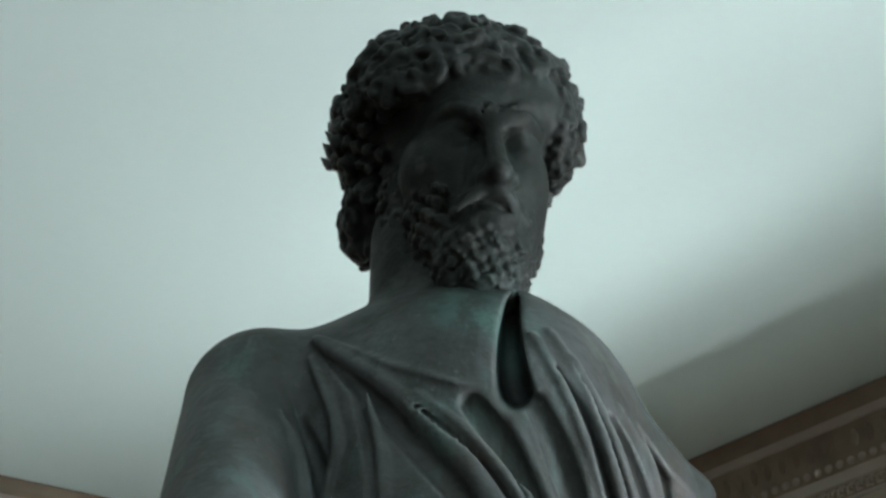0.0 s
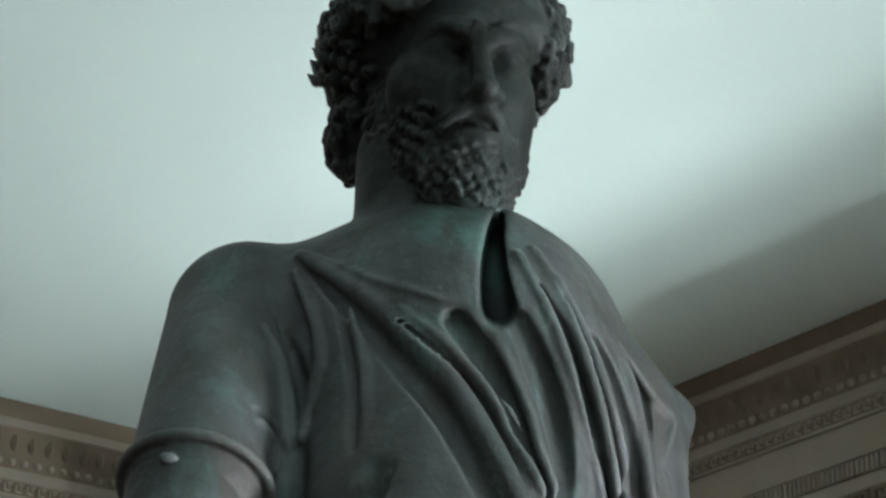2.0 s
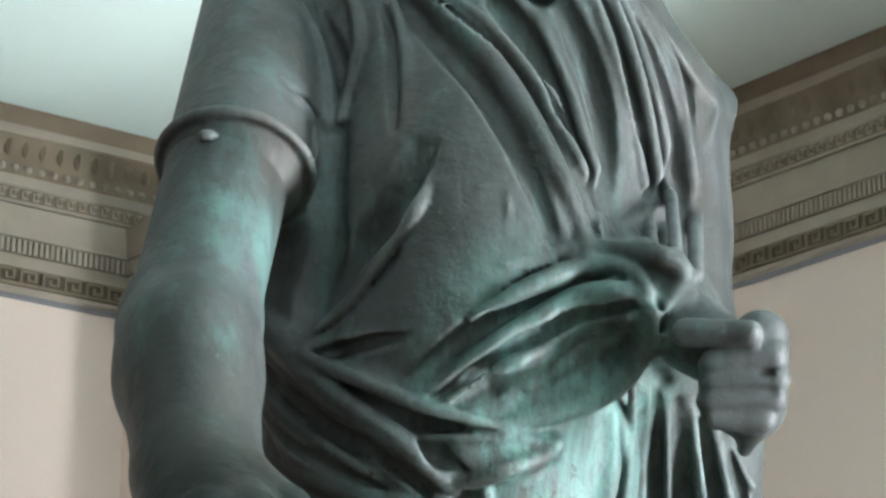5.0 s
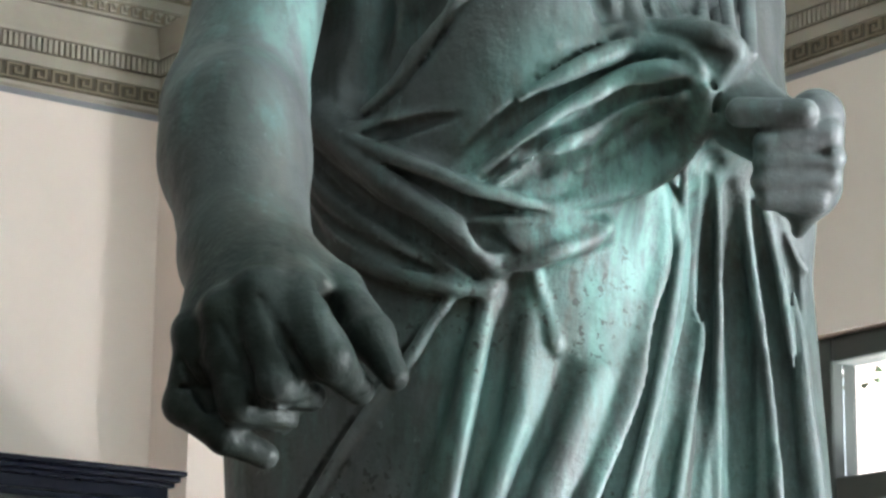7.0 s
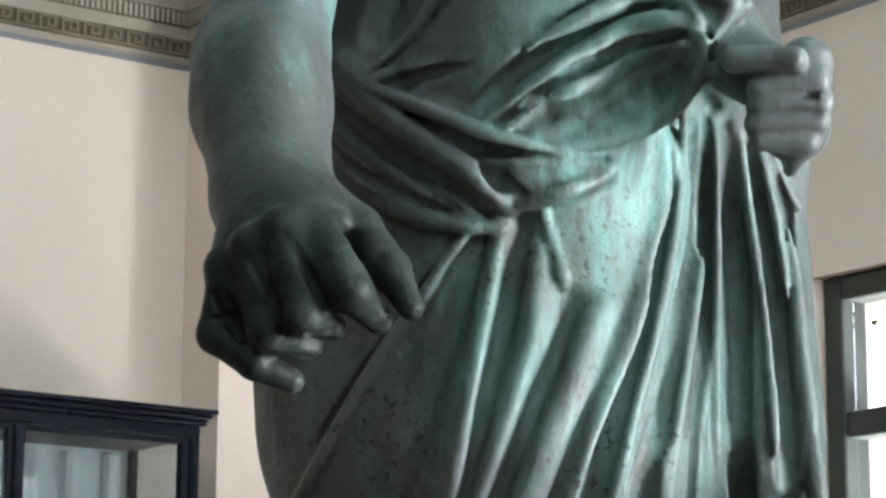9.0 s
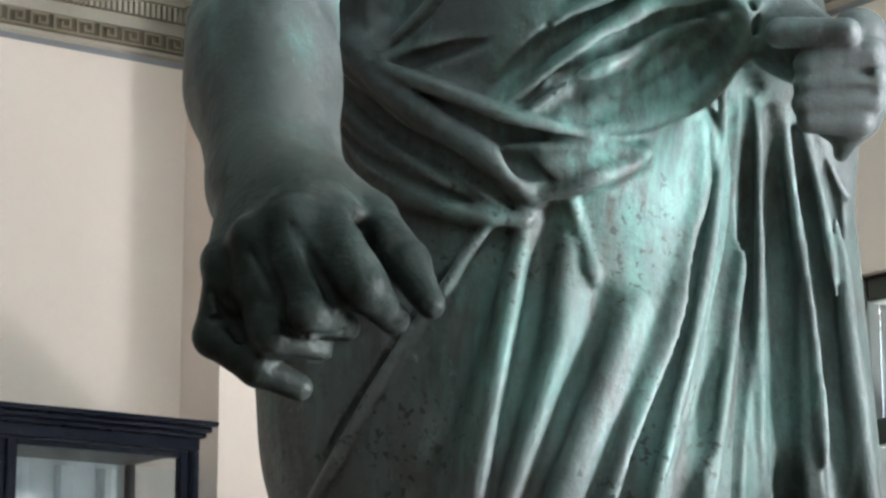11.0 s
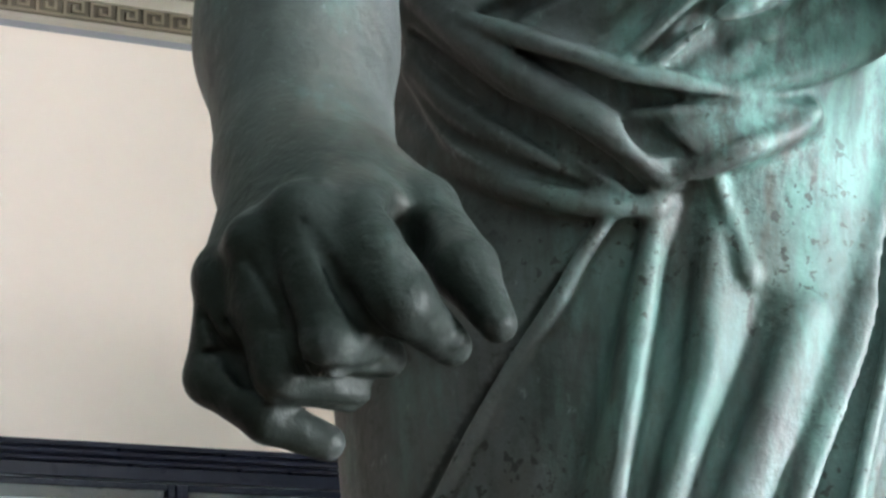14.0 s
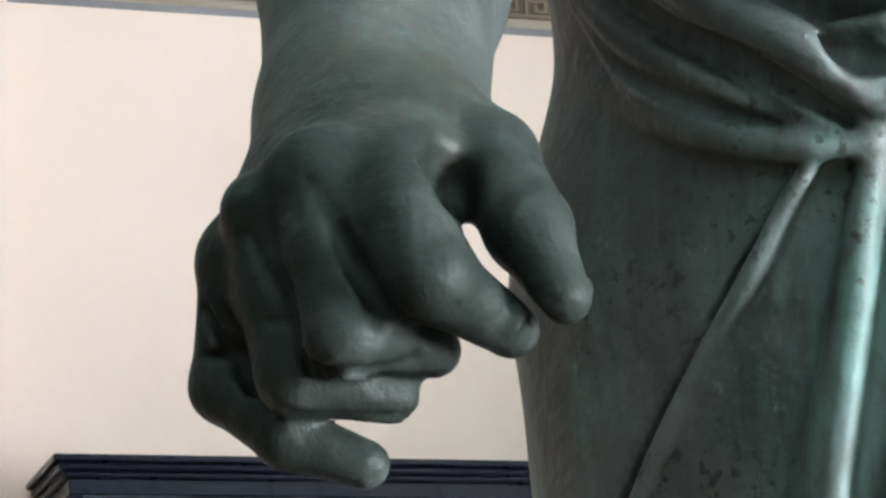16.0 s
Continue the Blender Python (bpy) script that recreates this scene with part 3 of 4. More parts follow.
def body_bulk(f):
    """The thick rolls of cloth round the waist."""
    f.tube([(0.192, -0.225, 2.041), (0.232, -0.212, 2.060), (0.274, -0.189, 2.082), (0.306, -0.225, 2.070), (0.324, -0.230, 2.052)], (0.002, 0.012, 0.017, 0.008), 0.010)
    f.tube([(0.138, -0.193, 1.958), (0.190, -0.214, 1.995), (0.241, -0.205, 2.032), (0.281, -0.222, 2.044), (0.300, -0.230, 2.038)], (0.002, 0.013, 0.012, 0.006), 0.010)
    f.tube([(0.154, -0.198, 1.960), (0.202, -0.210, 1.990), (0.249, -0.196, 2.027), (0.289, -0.225, 2.035)], (0.002, 0.012, 0.012, 0.006), 0.010)
    f.tube([(0.212, -0.193, 1.959), (0.247, -0.181, 1.981), (0.284, -0.165, 2.008), (0.298, -0.222, 2.026)], (0.003, 0.016, 0.022, 0.010), 0.010)
    f.tube([(0.023, -0.137, 2.030), (0.071, -0.165, 1.989), (0.122, -0.191, 1.963), (0.179, -0.193, 1.947), (0.235, -0.178, 1.936)], (0.012, 0.014, 0.013, 0.005), 0.010)
    f.tube([(0.018, -0.129, 2.017), (0.055, -0.149, 1.978), (0.092, -0.168, 1.949), (0.128, -0.177, 1.914), (0.159, -0.177, 1.891)], (0.012, 0.016, 0.015, 0.006), 0.010)
    f.tube([(0.112, -0.174, 1.931), (0.156, -0.184, 1.922), (0.197, -0.185, 1.923), (0.231, -0.177, 1.934)], (0.012, 0.018, 0.014, 0.005), 0.010)
    f.tube([(0.019, -0.121, 1.988), (0.052, -0.140, 1.937), (0.093, -0.161, 1.908), (0.129, -0.173, 1.892)], (0.010, 0.014, 0.012, 0.007), 0.010)


def body_folds(f):
    """Folds of tunic and cloak: ridges laid on, grooves cut in."""
    ridge = lambda pts, r, k=0.007: f.tube(pts, r, k)
    groove = lambda pts, r, k=0.006: f.tube(pts, r, k, True)
    # sash across the chest
    groove([(0.079, -0.077, 2.373), (0.113, -0.131, 2.312), (0.151, -0.167, 2.255), (0.176, -0.187, 2.216), (0.196, -0.207, 2.173), (0.212, -0.217, 2.134), (0.225, -0.216, 2.100), (0.239, -0.217, 2.069)], (0.0045, 0.0112, 0.0123, 0.0112, 0.0067), 0.0033)
    ridge([(0.072, -0.066, 2.388), (0.122, -0.129, 2.327), (0.165, -0.158, 2.274), (0.193, -0.179, 2.227), (0.215, -0.194, 2.181), (0.233, -0.203, 2.138), (0.249, -0.198, 2.102), (0.255, -0.209, 2.072)], (0.006, 0.01, 0.011, 0.011, 0.008), 0.0026)
    groove([(0.143, -0.151, 2.301), (0.173, -0.167, 2.270), (0.203, -0.176, 2.230), (0.224, -0.187, 2.190), (0.242, -0.197, 2.151), (0.256, -0.192, 2.122), (0.263, -0.186, 2.107)], (0.0022, 0.0045, 0.0056, 0.0056, 0.0034), 0.002)
    ridge([(0.148, -0.149, 2.310), (0.187, -0.165, 2.272), (0.217, -0.176, 2.230), (0.235, -0.180, 2.194), (0.252, -0.185, 2.156), (0.270, -0.170, 2.126), (0.273, -0.205, 2.088)], (0.004, 0.007, 0.007, 0.007, 0.006), 0.002)
    groove([(0.192, -0.161, 2.298), (0.209, -0.166, 2.273), (0.231, -0.171, 2.235), (0.245, -0.177, 2.196), (0.259, -0.177, 2.159), (0.267, -0.176, 2.128)], (0.0112, 0.0146, 0.0134, 0.0101, 0.0067), 0.0033)
    ridge([(0.212, -0.155, 2.312), (0.228, -0.160, 2.277), (0.247, -0.165, 2.228), (0.257, -0.171, 2.189), (0.271, -0.166, 2.150), (0.276, -0.166, 2.123)], (0.003, 0.005, 0.005, 0.005, 0.004), 0.002)
    ridge([(0.224, -0.171, 2.232), (0.234, -0.176, 2.216), (0.244, -0.171, 2.203)], (0.001, 0.003, 0.001), 0.0013)
    ridge([(0.079, -0.072, 2.388), (0.122, -0.126, 2.346), (0.152, -0.145, 2.329), (0.178, -0.156, 2.318), (0.206, -0.155, 2.313)], (0.002, 0.004, 0.004, 0.003), 0.0026)
    # cloak over the far shoulder
    groove([(0.244, -0.157, 2.303), (0.262, -0.157, 2.261), (0.275, -0.151, 2.216), (0.282, -0.157, 2.158), (0.279, -0.207, 2.092)], (0.0112, 0.0146, 0.0146, 0.0134, 0.0112), 0.0039)
    ridge([(0.245, -0.135, 2.367), (0.266, -0.145, 2.319), (0.282, -0.145, 2.276), (0.297, -0.135, 2.228), (0.310, -0.121, 2.181), (0.320, -0.110, 2.133), (0.298, -0.236, 2.071)], (0.006, 0.007, 0.006, 0.006, 0.005), 0.002)
    groove([(0.262, -0.141, 2.336), (0.285, -0.141, 2.292), (0.299, -0.136, 2.252), (0.311, -0.126, 2.208), (0.322, -0.107, 2.162), (0.303, -0.236, 2.075)], (0.0045, 0.0078, 0.0078, 0.0078, 0.0067), 0.002)
    ridge([(0.260, -0.125, 2.375), (0.286, -0.134, 2.322), (0.302, -0.135, 2.274), (0.316, -0.124, 2.228), (0.329, -0.100, 2.180), (0.335, -0.094, 2.134), (0.309, -0.241, 2.065)], (0.006, 0.007, 0.006, 0.006, 0.005), 0.002)
    groove([(0.282, -0.131, 2.341), (0.300, -0.132, 2.302), (0.316, -0.127, 2.261), (0.329, -0.106, 2.216), (0.336, -0.097, 2.167), (0.312, -0.242, 2.069)], (0.0056, 0.009, 0.009, 0.009, 0.0067), 0.002)
    ridge([(0.278, -0.131, 2.351), (0.301, -0.131, 2.302), (0.317, -0.125, 2.259), (0.332, -0.105, 2.217), (0.341, -0.090, 2.169), (0.316, -0.239, 2.070)], (0.004, 0.006, 0.006, 0.006, 0.005), 0.0013)
    groove([(0.310, -0.127, 2.300), (0.330, -0.111, 2.263), (0.345, -0.092, 2.222), (0.351, -0.086, 2.171), (0.349, -0.107, 2.112)], (0.0067, 0.0112, 0.0112, 0.0112, 0.009), 0.0026)
    ridge([(0.317, -0.115, 2.315), (0.342, -0.094, 2.280), (0.354, -0.079, 2.237), (0.361, -0.075, 2.190), (0.363, -0.079, 2.150), (0.332, -0.229, 2.057)], (0.004, 0.007, 0.007, 0.007, 0.006), 0.002)
    groove([(0.341, -0.097, 2.294), (0.359, -0.077, 2.267), (0.365, -0.072, 2.235)], (0.0034, 0.0078, 0.0022), 0.002)
    ridge([(0.335, -0.097, 2.308), (0.365, -0.071, 2.275), (0.386, -0.049, 2.259), (0.375, -0.061, 2.219)], (0.003, 0.005, 0.006, 0.004), 0.002)
    # sleeve and tunic at the armpit
    groove([(0.054, -0.087, 2.323), (0.068, -0.101, 2.277), (0.075, -0.112, 2.249), (0.075, -0.127, 2.220), (0.066, -0.136, 2.187)], (0.0022, 0.0078, 0.009, 0.0078, 0.0022), 0.0026)
    ridge([(0.067, -0.071, 2.369), (0.083, -0.104, 2.314), (0.088, -0.119, 2.276), (0.083, -0.120, 2.246), (0.076, -0.125, 2.215), (0.071, -0.137, 2.192)], (0.004, 0.007, 0.007, 0.006, 0.003), 0.002)
    ridge([(0.042, -0.100, 2.311), (0.056, -0.104, 2.275), (0.062, -0.115, 2.237), (0.063, -0.126, 2.200), (0.057, -0.141, 2.171)], (0.002, 0.006, 0.007, 0.006, 0.003), 0.002)
    groove([(0.024, -0.177, 2.217), (0.042, -0.162, 2.210), (0.055, -0.136, 2.201), (0.059, -0.137, 2.180), (0.056, -0.142, 2.164)], (0.0011, 0.0045, 0.0056, 0.0056, 0.0022), 0.002)
    ridge([(0.020, -0.182, 2.209), (0.038, -0.170, 2.201), (0.049, -0.149, 2.191), (0.052, -0.154, 2.169), (0.049, -0.150, 2.154)], (0.001, 0.005, 0.006, 0.005, 0.002), 0.002)
    groove([(0.100, -0.121, 2.320), (0.110, -0.137, 2.275), (0.112, -0.162, 2.222), (0.110, -0.187, 2.176)], (0.0011, 0.0045, 0.0056, 0.0022), 0.0039)
    ridge([(0.110, -0.126, 2.318), (0.119, -0.146, 2.272), (0.122, -0.165, 2.222), (0.120, -0.191, 2.175)], (0.002, 0.005, 0.006, 0.002), 0.0039)
    groove([(0.127, -0.207, 2.156), (0.115, -0.212, 2.118), (0.095, -0.201, 2.081), (0.072, -0.182, 2.050), (0.053, -0.161, 2.029)], (0.0067, 0.0179, 0.0224, 0.0179, 0.009), 0.0117)
    groove([(0.071, -0.137, 2.192), (0.067, -0.152, 2.149), (0.063, -0.171, 2.098), (0.056, -0.162, 2.047)], (0.0067, 0.0134, 0.0179, 0.0134), 0.0097)
    ridge([(0.148, -0.215, 2.141), (0.136, -0.215, 2.127), (0.125, -0.221, 2.102), (0.112, -0.209, 2.083), (0.096, -0.199, 2.062), (0.081, -0.184, 2.041), (0.057, -0.161, 2.024)], (0.003, 0.006, 0.007, 0.007, 0.006, 0.003), 0.002)
    groove([(0.140, -0.212, 2.160), (0.130, -0.211, 2.141), (0.119, -0.216, 2.117), (0.105, -0.212, 2.093), (0.089, -0.202, 2.072)], (0.0034, 0.009, 0.0101, 0.0067), 0.0026)
    ridge([(0.165, -0.226, 2.116), (0.174, -0.226, 2.121), (0.190, -0.220, 2.122), (0.193, -0.226, 2.108), (0.189, -0.227, 2.077)], (0.001, 0.003, 0.003, 0.001), 0.002)
    ridge([(0.041, -0.161, 2.007), (0.066, -0.165, 2.013), (0.089, -0.189, 2.013), (0.123, -0.210, 2.014)], (0.005, 0.007, 0.006, 0.002), 0.0026)
    groove([(0.045, -0.161, 2.000), (0.074, -0.176, 2.005), (0.101, -0.197, 2.008), (0.125, -0.211, 2.009)], (0.0034, 0.0067, 0.0056, 0.0011), 0.0026)
    # gathered bundle at the waist
    ridge([(0.191, -0.227, 2.061), (0.235, -0.210, 2.077), (0.270, -0.201, 2.083), (0.301, -0.236, 2.069), (0.319, -0.236, 2.058), (0.314, -0.231, 2.043), (0.305, -0.231, 2.028)], (0.003, 0.007, 0.01, 0.01, 0.006), 0.0033)
    groove([(0.118, -0.199, 1.975), (0.156, -0.216, 2.004), (0.191, -0.227, 2.033), (0.221, -0.221, 2.056), (0.261, -0.206, 2.068)], (0.0022, 0.0078, 0.009, 0.0067, 0.0034), 0.002)
    ridge([(0.168, -0.221, 2.020), (0.200, -0.227, 2.039), (0.229, -0.221, 2.055), (0.265, -0.206, 2.069), (0.286, -0.226, 2.058), (0.295, -0.236, 2.042)], (0.004, 0.008, 0.009, 0.008, 0.005), 0.002)
    groove([(0.109, -0.202, 1.965), (0.145, -0.211, 1.992), (0.176, -0.221, 2.014), (0.209, -0.217, 2.034), (0.243, -0.211, 2.052), (0.277, -0.227, 2.051)], (0.0022, 0.0078, 0.009, 0.0078, 0.0045), 0.002)
    ridge([(0.126, -0.201, 1.958), (0.157, -0.211, 1.981), (0.184, -0.221, 2.000), (0.213, -0.220, 2.019), (0.242, -0.216, 2.038), (0.269, -0.226, 2.043), (0.292, -0.231, 2.037)], (0.003, 0.008, 0.01, 0.01, 0.008), 0.002)
    groove([(0.137, -0.207, 1.957), (0.169, -0.217, 1.980), (0.200, -0.222, 2.001), (0.230, -0.216, 2.021), (0.263, -0.217, 2.033), (0.283, -0.231, 2.032)], (0.0022, 0.0078, 0.009, 0.0078, 0.0056), 0.002)
    ridge([(0.143, -0.207, 1.956), (0.177, -0.216, 1.975), (0.201, -0.220, 1.989), (0.224, -0.215, 2.002)], (0.002, 0.006, 0.007, 0.003), 0.002)
    groove([(0.158, -0.207, 1.959), (0.185, -0.212, 1.972), (0.214, -0.211, 1.984)], (0.0034, 0.0123, 0.0045), 0.0033)
    ridge([(0.183, -0.200, 1.945), (0.221, -0.191, 1.956), (0.251, -0.184, 1.968), (0.275, -0.180, 1.983), (0.291, -0.185, 1.999), (0.300, -0.210, 2.013), (0.300, -0.230, 2.028)], (0.004, 0.009, 0.011, 0.011, 0.009), 0.0026)
    ridge([(0.211, -0.202, 1.974), (0.242, -0.191, 1.997), (0.268, -0.185, 2.019), (0.284, -0.226, 2.025)], (0.002, 0.008, 0.01, 0.004), 0.0039)
    groove([(0.302, -0.237, 2.033), (0.307, -0.226, 2.021), (0.307, -0.201, 2.010), (0.300, -0.181, 1.998)], (0.0022, 0.0045, 0.0045, 0.0022), 0.0026)
    # sling of cloth under the waist
    ridge([(0.021, -0.146, 2.030), (0.042, -0.160, 2.006), (0.074, -0.182, 1.987), (0.102, -0.196, 1.972), (0.129, -0.205, 1.958), (0.154, -0.206, 1.952), (0.183, -0.200, 1.946), (0.213, -0.190, 1.939), (0.234, -0.187, 1.936)], (0.004, 0.007, 0.007, 0.006, 0.004), 0.002)
    groove([(0.030, -0.151, 2.009), (0.063, -0.168, 1.983), (0.098, -0.191, 1.959), (0.126, -0.196, 1.951), (0.158, -0.202, 1.939), (0.187, -0.202, 1.939)], (0.0034, 0.009, 0.0112, 0.009, 0.0034), 0.0026)
    ridge([(0.019, -0.145, 2.021), (0.046, -0.161, 1.993), (0.075, -0.176, 1.967), (0.097, -0.181, 1.949), (0.121, -0.191, 1.930), (0.144, -0.191, 1.911), (0.163, -0.182, 1.897)], (0.005, 0.01, 0.012, 0.011, 0.005), 0.0026)
    groove([(0.017, -0.137, 2.004), (0.043, -0.156, 1.972), (0.068, -0.164, 1.950), (0.095, -0.182, 1.930), (0.120, -0.186, 1.913), (0.141, -0.182, 1.898)], (0.0034, 0.0078, 0.009, 0.0078, 0.0034), 0.002)
    ridge([(0.013, -0.125, 2.002), (0.027, -0.137, 1.974), (0.048, -0.146, 1.952), (0.072, -0.161, 1.932), (0.094, -0.172, 1.916), (0.108, -0.175, 1.909)], (0.002, 0.005, 0.006, 0.005, 0.002), 0.0033)
    groove([(0.013, -0.127, 1.978), (0.034, -0.141, 1.947), (0.064, -0.161, 1.922), (0.096, -0.172, 1.905), (0.121, -0.176, 1.895)], (0.0022, 0.0045, 0.0045, 0.0045, 0.0022), 0.0039)
    ridge([(0.012, -0.100, 1.963), (0.037, -0.126, 1.931), (0.069, -0.155, 1.908), (0.101, -0.171, 1.895), (0.129, -0.180, 1.888), (0.153, -0.181, 1.888)], (0.004, 0.007, 0.008, 0.007, 0.004), 0.0039)
    ridge([(0.135, -0.191, 1.938), (0.159, -0.197, 1.935), (0.188, -0.196, 1.937), (0.213, -0.192, 1.937)], (0.002, 0.006, 0.006, 0.003), 0.0026)
    groove([(0.127, -0.191, 1.932), (0.147, -0.197, 1.922), (0.165, -0.197, 1.913)], (0.0022, 0.009, 0.0022), 0.0052)
    ridge([(0.150, -0.186, 1.902), (0.172, -0.191, 1.907), (0.196, -0.196, 1.915), (0.222, -0.186, 1.927), (0.236, -0.187, 1.937)], (0.004, 0.008, 0.008, 0.004), 0.0026)
    ridge([(0.228, -0.186, 1.936), (0.235, -0.182, 1.942), (0.234, -0.181, 1.930)], (0.003, 0.004, 0.003), 0.0013)
    # skirt over the thigh
    groove([(0.120, -0.172, 1.888), (0.104, -0.167, 1.864), (0.088, -0.157, 1.840), (0.064, -0.146, 1.807), (0.040, -0.127, 1.772), (0.020, -0.111, 1.739), (-0.020, -0.103, 1.670)], (0.0011, 0.0045, 0.0045, 0.0045, 0.0045, 0.0045), 0.0026)
    ridge([(0.127, -0.178, 1.888), (0.110, -0.168, 1.866), (0.095, -0.164, 1.841), (0.071, -0.148, 1.809), (0.048, -0.137, 1.773), (0.029, -0.123, 1.740), (0.017, -0.112, 1.719), (-0.007, -0.059, 1.674)], (0.004, 0.006, 0.006, 0.006, 0.006, 0.006), 0.0007)
    groove([(0.137, -0.172, 1.882), (0.128, -0.172, 1.853), (0.116, -0.167, 1.814), (0.103, -0.162, 1.774), (0.090, -0.156, 1.728), (0.074, -0.132, 1.669)], (0.0015, 0.0052, 0.0066, 0.0066, 0.0059, 0.0059), 0.0156)
    ridge([(0.151, -0.176, 1.886), (0.144, -0.176, 1.849), (0.138, -0.170, 1.812), (0.129, -0.170, 1.767), (0.118, -0.165, 1.711), (0.110, -0.146, 1.669)], (0.0026, 0.0066, 0.0086, 0.0092, 0.0092, 0.0092), 0.0156)
    groove([(0.165, -0.182, 1.891), (0.161, -0.177, 1.853), (0.153, -0.176, 1.808), (0.144, -0.177, 1.767), (0.135, -0.171, 1.719), (0.126, -0.157, 1.668)], (0.0029, 0.0074, 0.0074, 0.0059, 0.0045, 0.0045), 0.0156)
    ridge([(0.179, -0.176, 1.870), (0.175, -0.176, 1.833), (0.170, -0.176, 1.792), (0.158, -0.175, 1.751), (0.146, -0.170, 1.711), (0.133, -0.156, 1.668)], (0.002, 0.0059, 0.0079, 0.0086, 0.0079, 0.0079), 0.0125)
    ridge([(0.181, -0.186, 1.904), (0.189, -0.175, 1.879), (0.197, -0.176, 1.852), (0.204, -0.176, 1.829)], (0.004, 0.007, 0.007, 0.002), 0.002)
    groove([(0.203, -0.177, 1.834), (0.197, -0.177, 1.796), (0.183, -0.176, 1.760), (0.167, -0.176, 1.715), (0.151, -0.161, 1.668)], (0.0015, 0.0045, 0.0059, 0.0059, 0.0059), 0.0218)
    ridge([(0.228, -0.171, 1.831), (0.213, -0.175, 1.797), (0.197, -0.175, 1.760), (0.179, -0.175, 1.715), (0.161, -0.162, 1.668)], (0.0013, 0.004, 0.0046, 0.0053, 0.0053), 0.0218)
    groove([(0.237, -0.167, 1.787), (0.222, -0.172, 1.753), (0.207, -0.177, 1.716), (0.190, -0.162, 1.669)], (0.0011, 0.0045, 0.0067, 0.0067), 0.0091)
    ridge([(0.259, -0.157, 1.839), (0.241, -0.165, 1.787), (0.226, -0.172, 1.749), (0.214, -0.171, 1.717), (0.197, -0.160, 1.669)], (0.002, 0.005, 0.006, 0.007, 0.007), 0.0091)
    ridge([(0.280, -0.150, 1.969), (0.282, -0.140, 1.928), (0.272, -0.145, 1.875), (0.257, -0.161, 1.821), (0.239, -0.166, 1.771), (0.220, -0.170, 1.717), (0.205, -0.161, 1.669)], (0.004, 0.0073, 0.0079, 0.0079, 0.0066, 0.0066), 0.0125)
    # hanging folds beside the thigh
    groove([(0.293, -0.185, 2.003), (0.307, -0.165, 2.002), (0.325, -0.131, 2.001)], (0.0045, 0.0101, 0.0056), 0.0078)
    groove([(0.291, -0.142, 1.958), (0.292, -0.131, 1.922), (0.282, -0.142, 1.876), (0.268, -0.152, 1.823), (0.251, -0.161, 1.772), (0.232, -0.171, 1.717), (0.217, -0.162, 1.670)], (0.0045, 0.0112, 0.0123, 0.0134, 0.0134, 0.0134), 0.0026)
    ridge([(0.294, -0.174, 1.993), (0.300, -0.126, 1.958), (0.292, -0.131, 1.896), (0.276, -0.147, 1.824), (0.262, -0.156, 1.773), (0.246, -0.167, 1.718), (0.235, -0.152, 1.671)], (0.0031, 0.0047, 0.0047, 0.0047, 0.0047, 0.0047), 0.002)
    groove([(0.302, -0.187, 2.003), (0.317, -0.112, 1.962), (0.315, -0.092, 1.905), (0.299, -0.122, 1.830), (0.286, -0.136, 1.768), (0.272, -0.152, 1.720), (0.263, -0.137, 1.673)], (0.0067, 0.0134, 0.0146, 0.0157, 0.0157, 0.0157), 0.0033)
    ridge([(0.323, -0.106, 1.968), (0.327, -0.076, 1.909), (0.312, -0.102, 1.833), (0.300, -0.121, 1.779), (0.289, -0.132, 1.723), (0.282, -0.125, 1.674)], (0.0016, 0.0039, 0.0039, 0.0047, 0.0047, 0.0047), 0.0026)
    groove([(0.320, -0.132, 1.997), (0.330, -0.083, 1.943), (0.329, -0.072, 1.874), (0.321, -0.086, 1.802), (0.311, -0.106, 1.727), (0.310, -0.086, 1.678)], (0.0045, 0.0101, 0.0112, 0.0112, 0.0112, 0.0112), 0.0026)
    ridge([(0.330, -0.116, 1.992), (0.339, -0.076, 1.936), (0.338, -0.071, 1.875), (0.335, -0.071, 1.813), (0.333, -0.076, 1.731), (0.341, -0.031, 1.684)], (0.0023, 0.0047, 0.0047, 0.0047, 0.0047, 0.0047), 0.002)
    groove([(0.341, -0.111, 1.990), (0.352, -0.072, 1.924), (0.354, -0.071, 1.857), (0.354, -0.072, 1.788), (0.354, -0.072, 1.732), (0.364, -0.026, 1.685)], (0.0056, 0.0112, 0.0123, 0.0123, 0.0123, 0.0123), 0.0033)
    ridge([(0.353, -0.100, 1.988), (0.364, -0.075, 1.937), (0.373, -0.070, 1.876), (0.379, -0.071, 1.814), (0.384, -0.070, 1.733), (0.402, -0.008, 1.688)], (0.0031, 0.0055, 0.0055, 0.0055, 0.0055, 0.0055), 0.002)
    groove([(0.363, -0.091, 1.982), (0.377, -0.071, 1.933), (0.386, -0.066, 1.877), (0.391, -0.066, 1.816), (0.395, -0.067, 1.733), (0.399, -0.063, 1.683)], (0.0045, 0.0101, 0.0123, 0.0123, 0.0123, 0.0123), 0.0026)
    ridge([(0.369, -0.091, 1.987), (0.385, -0.072, 1.938), (0.393, -0.066, 1.895), (0.397, -0.067, 1.860)], (0.0016, 0.0039, 0.0039, 0.0016), 0.002)
    ridge([(0.381, -0.087, 1.984), (0.396, -0.067, 1.953), (0.410, -0.057, 1.938)], (0.0023, 0.0047, 0.0031), 0.002)
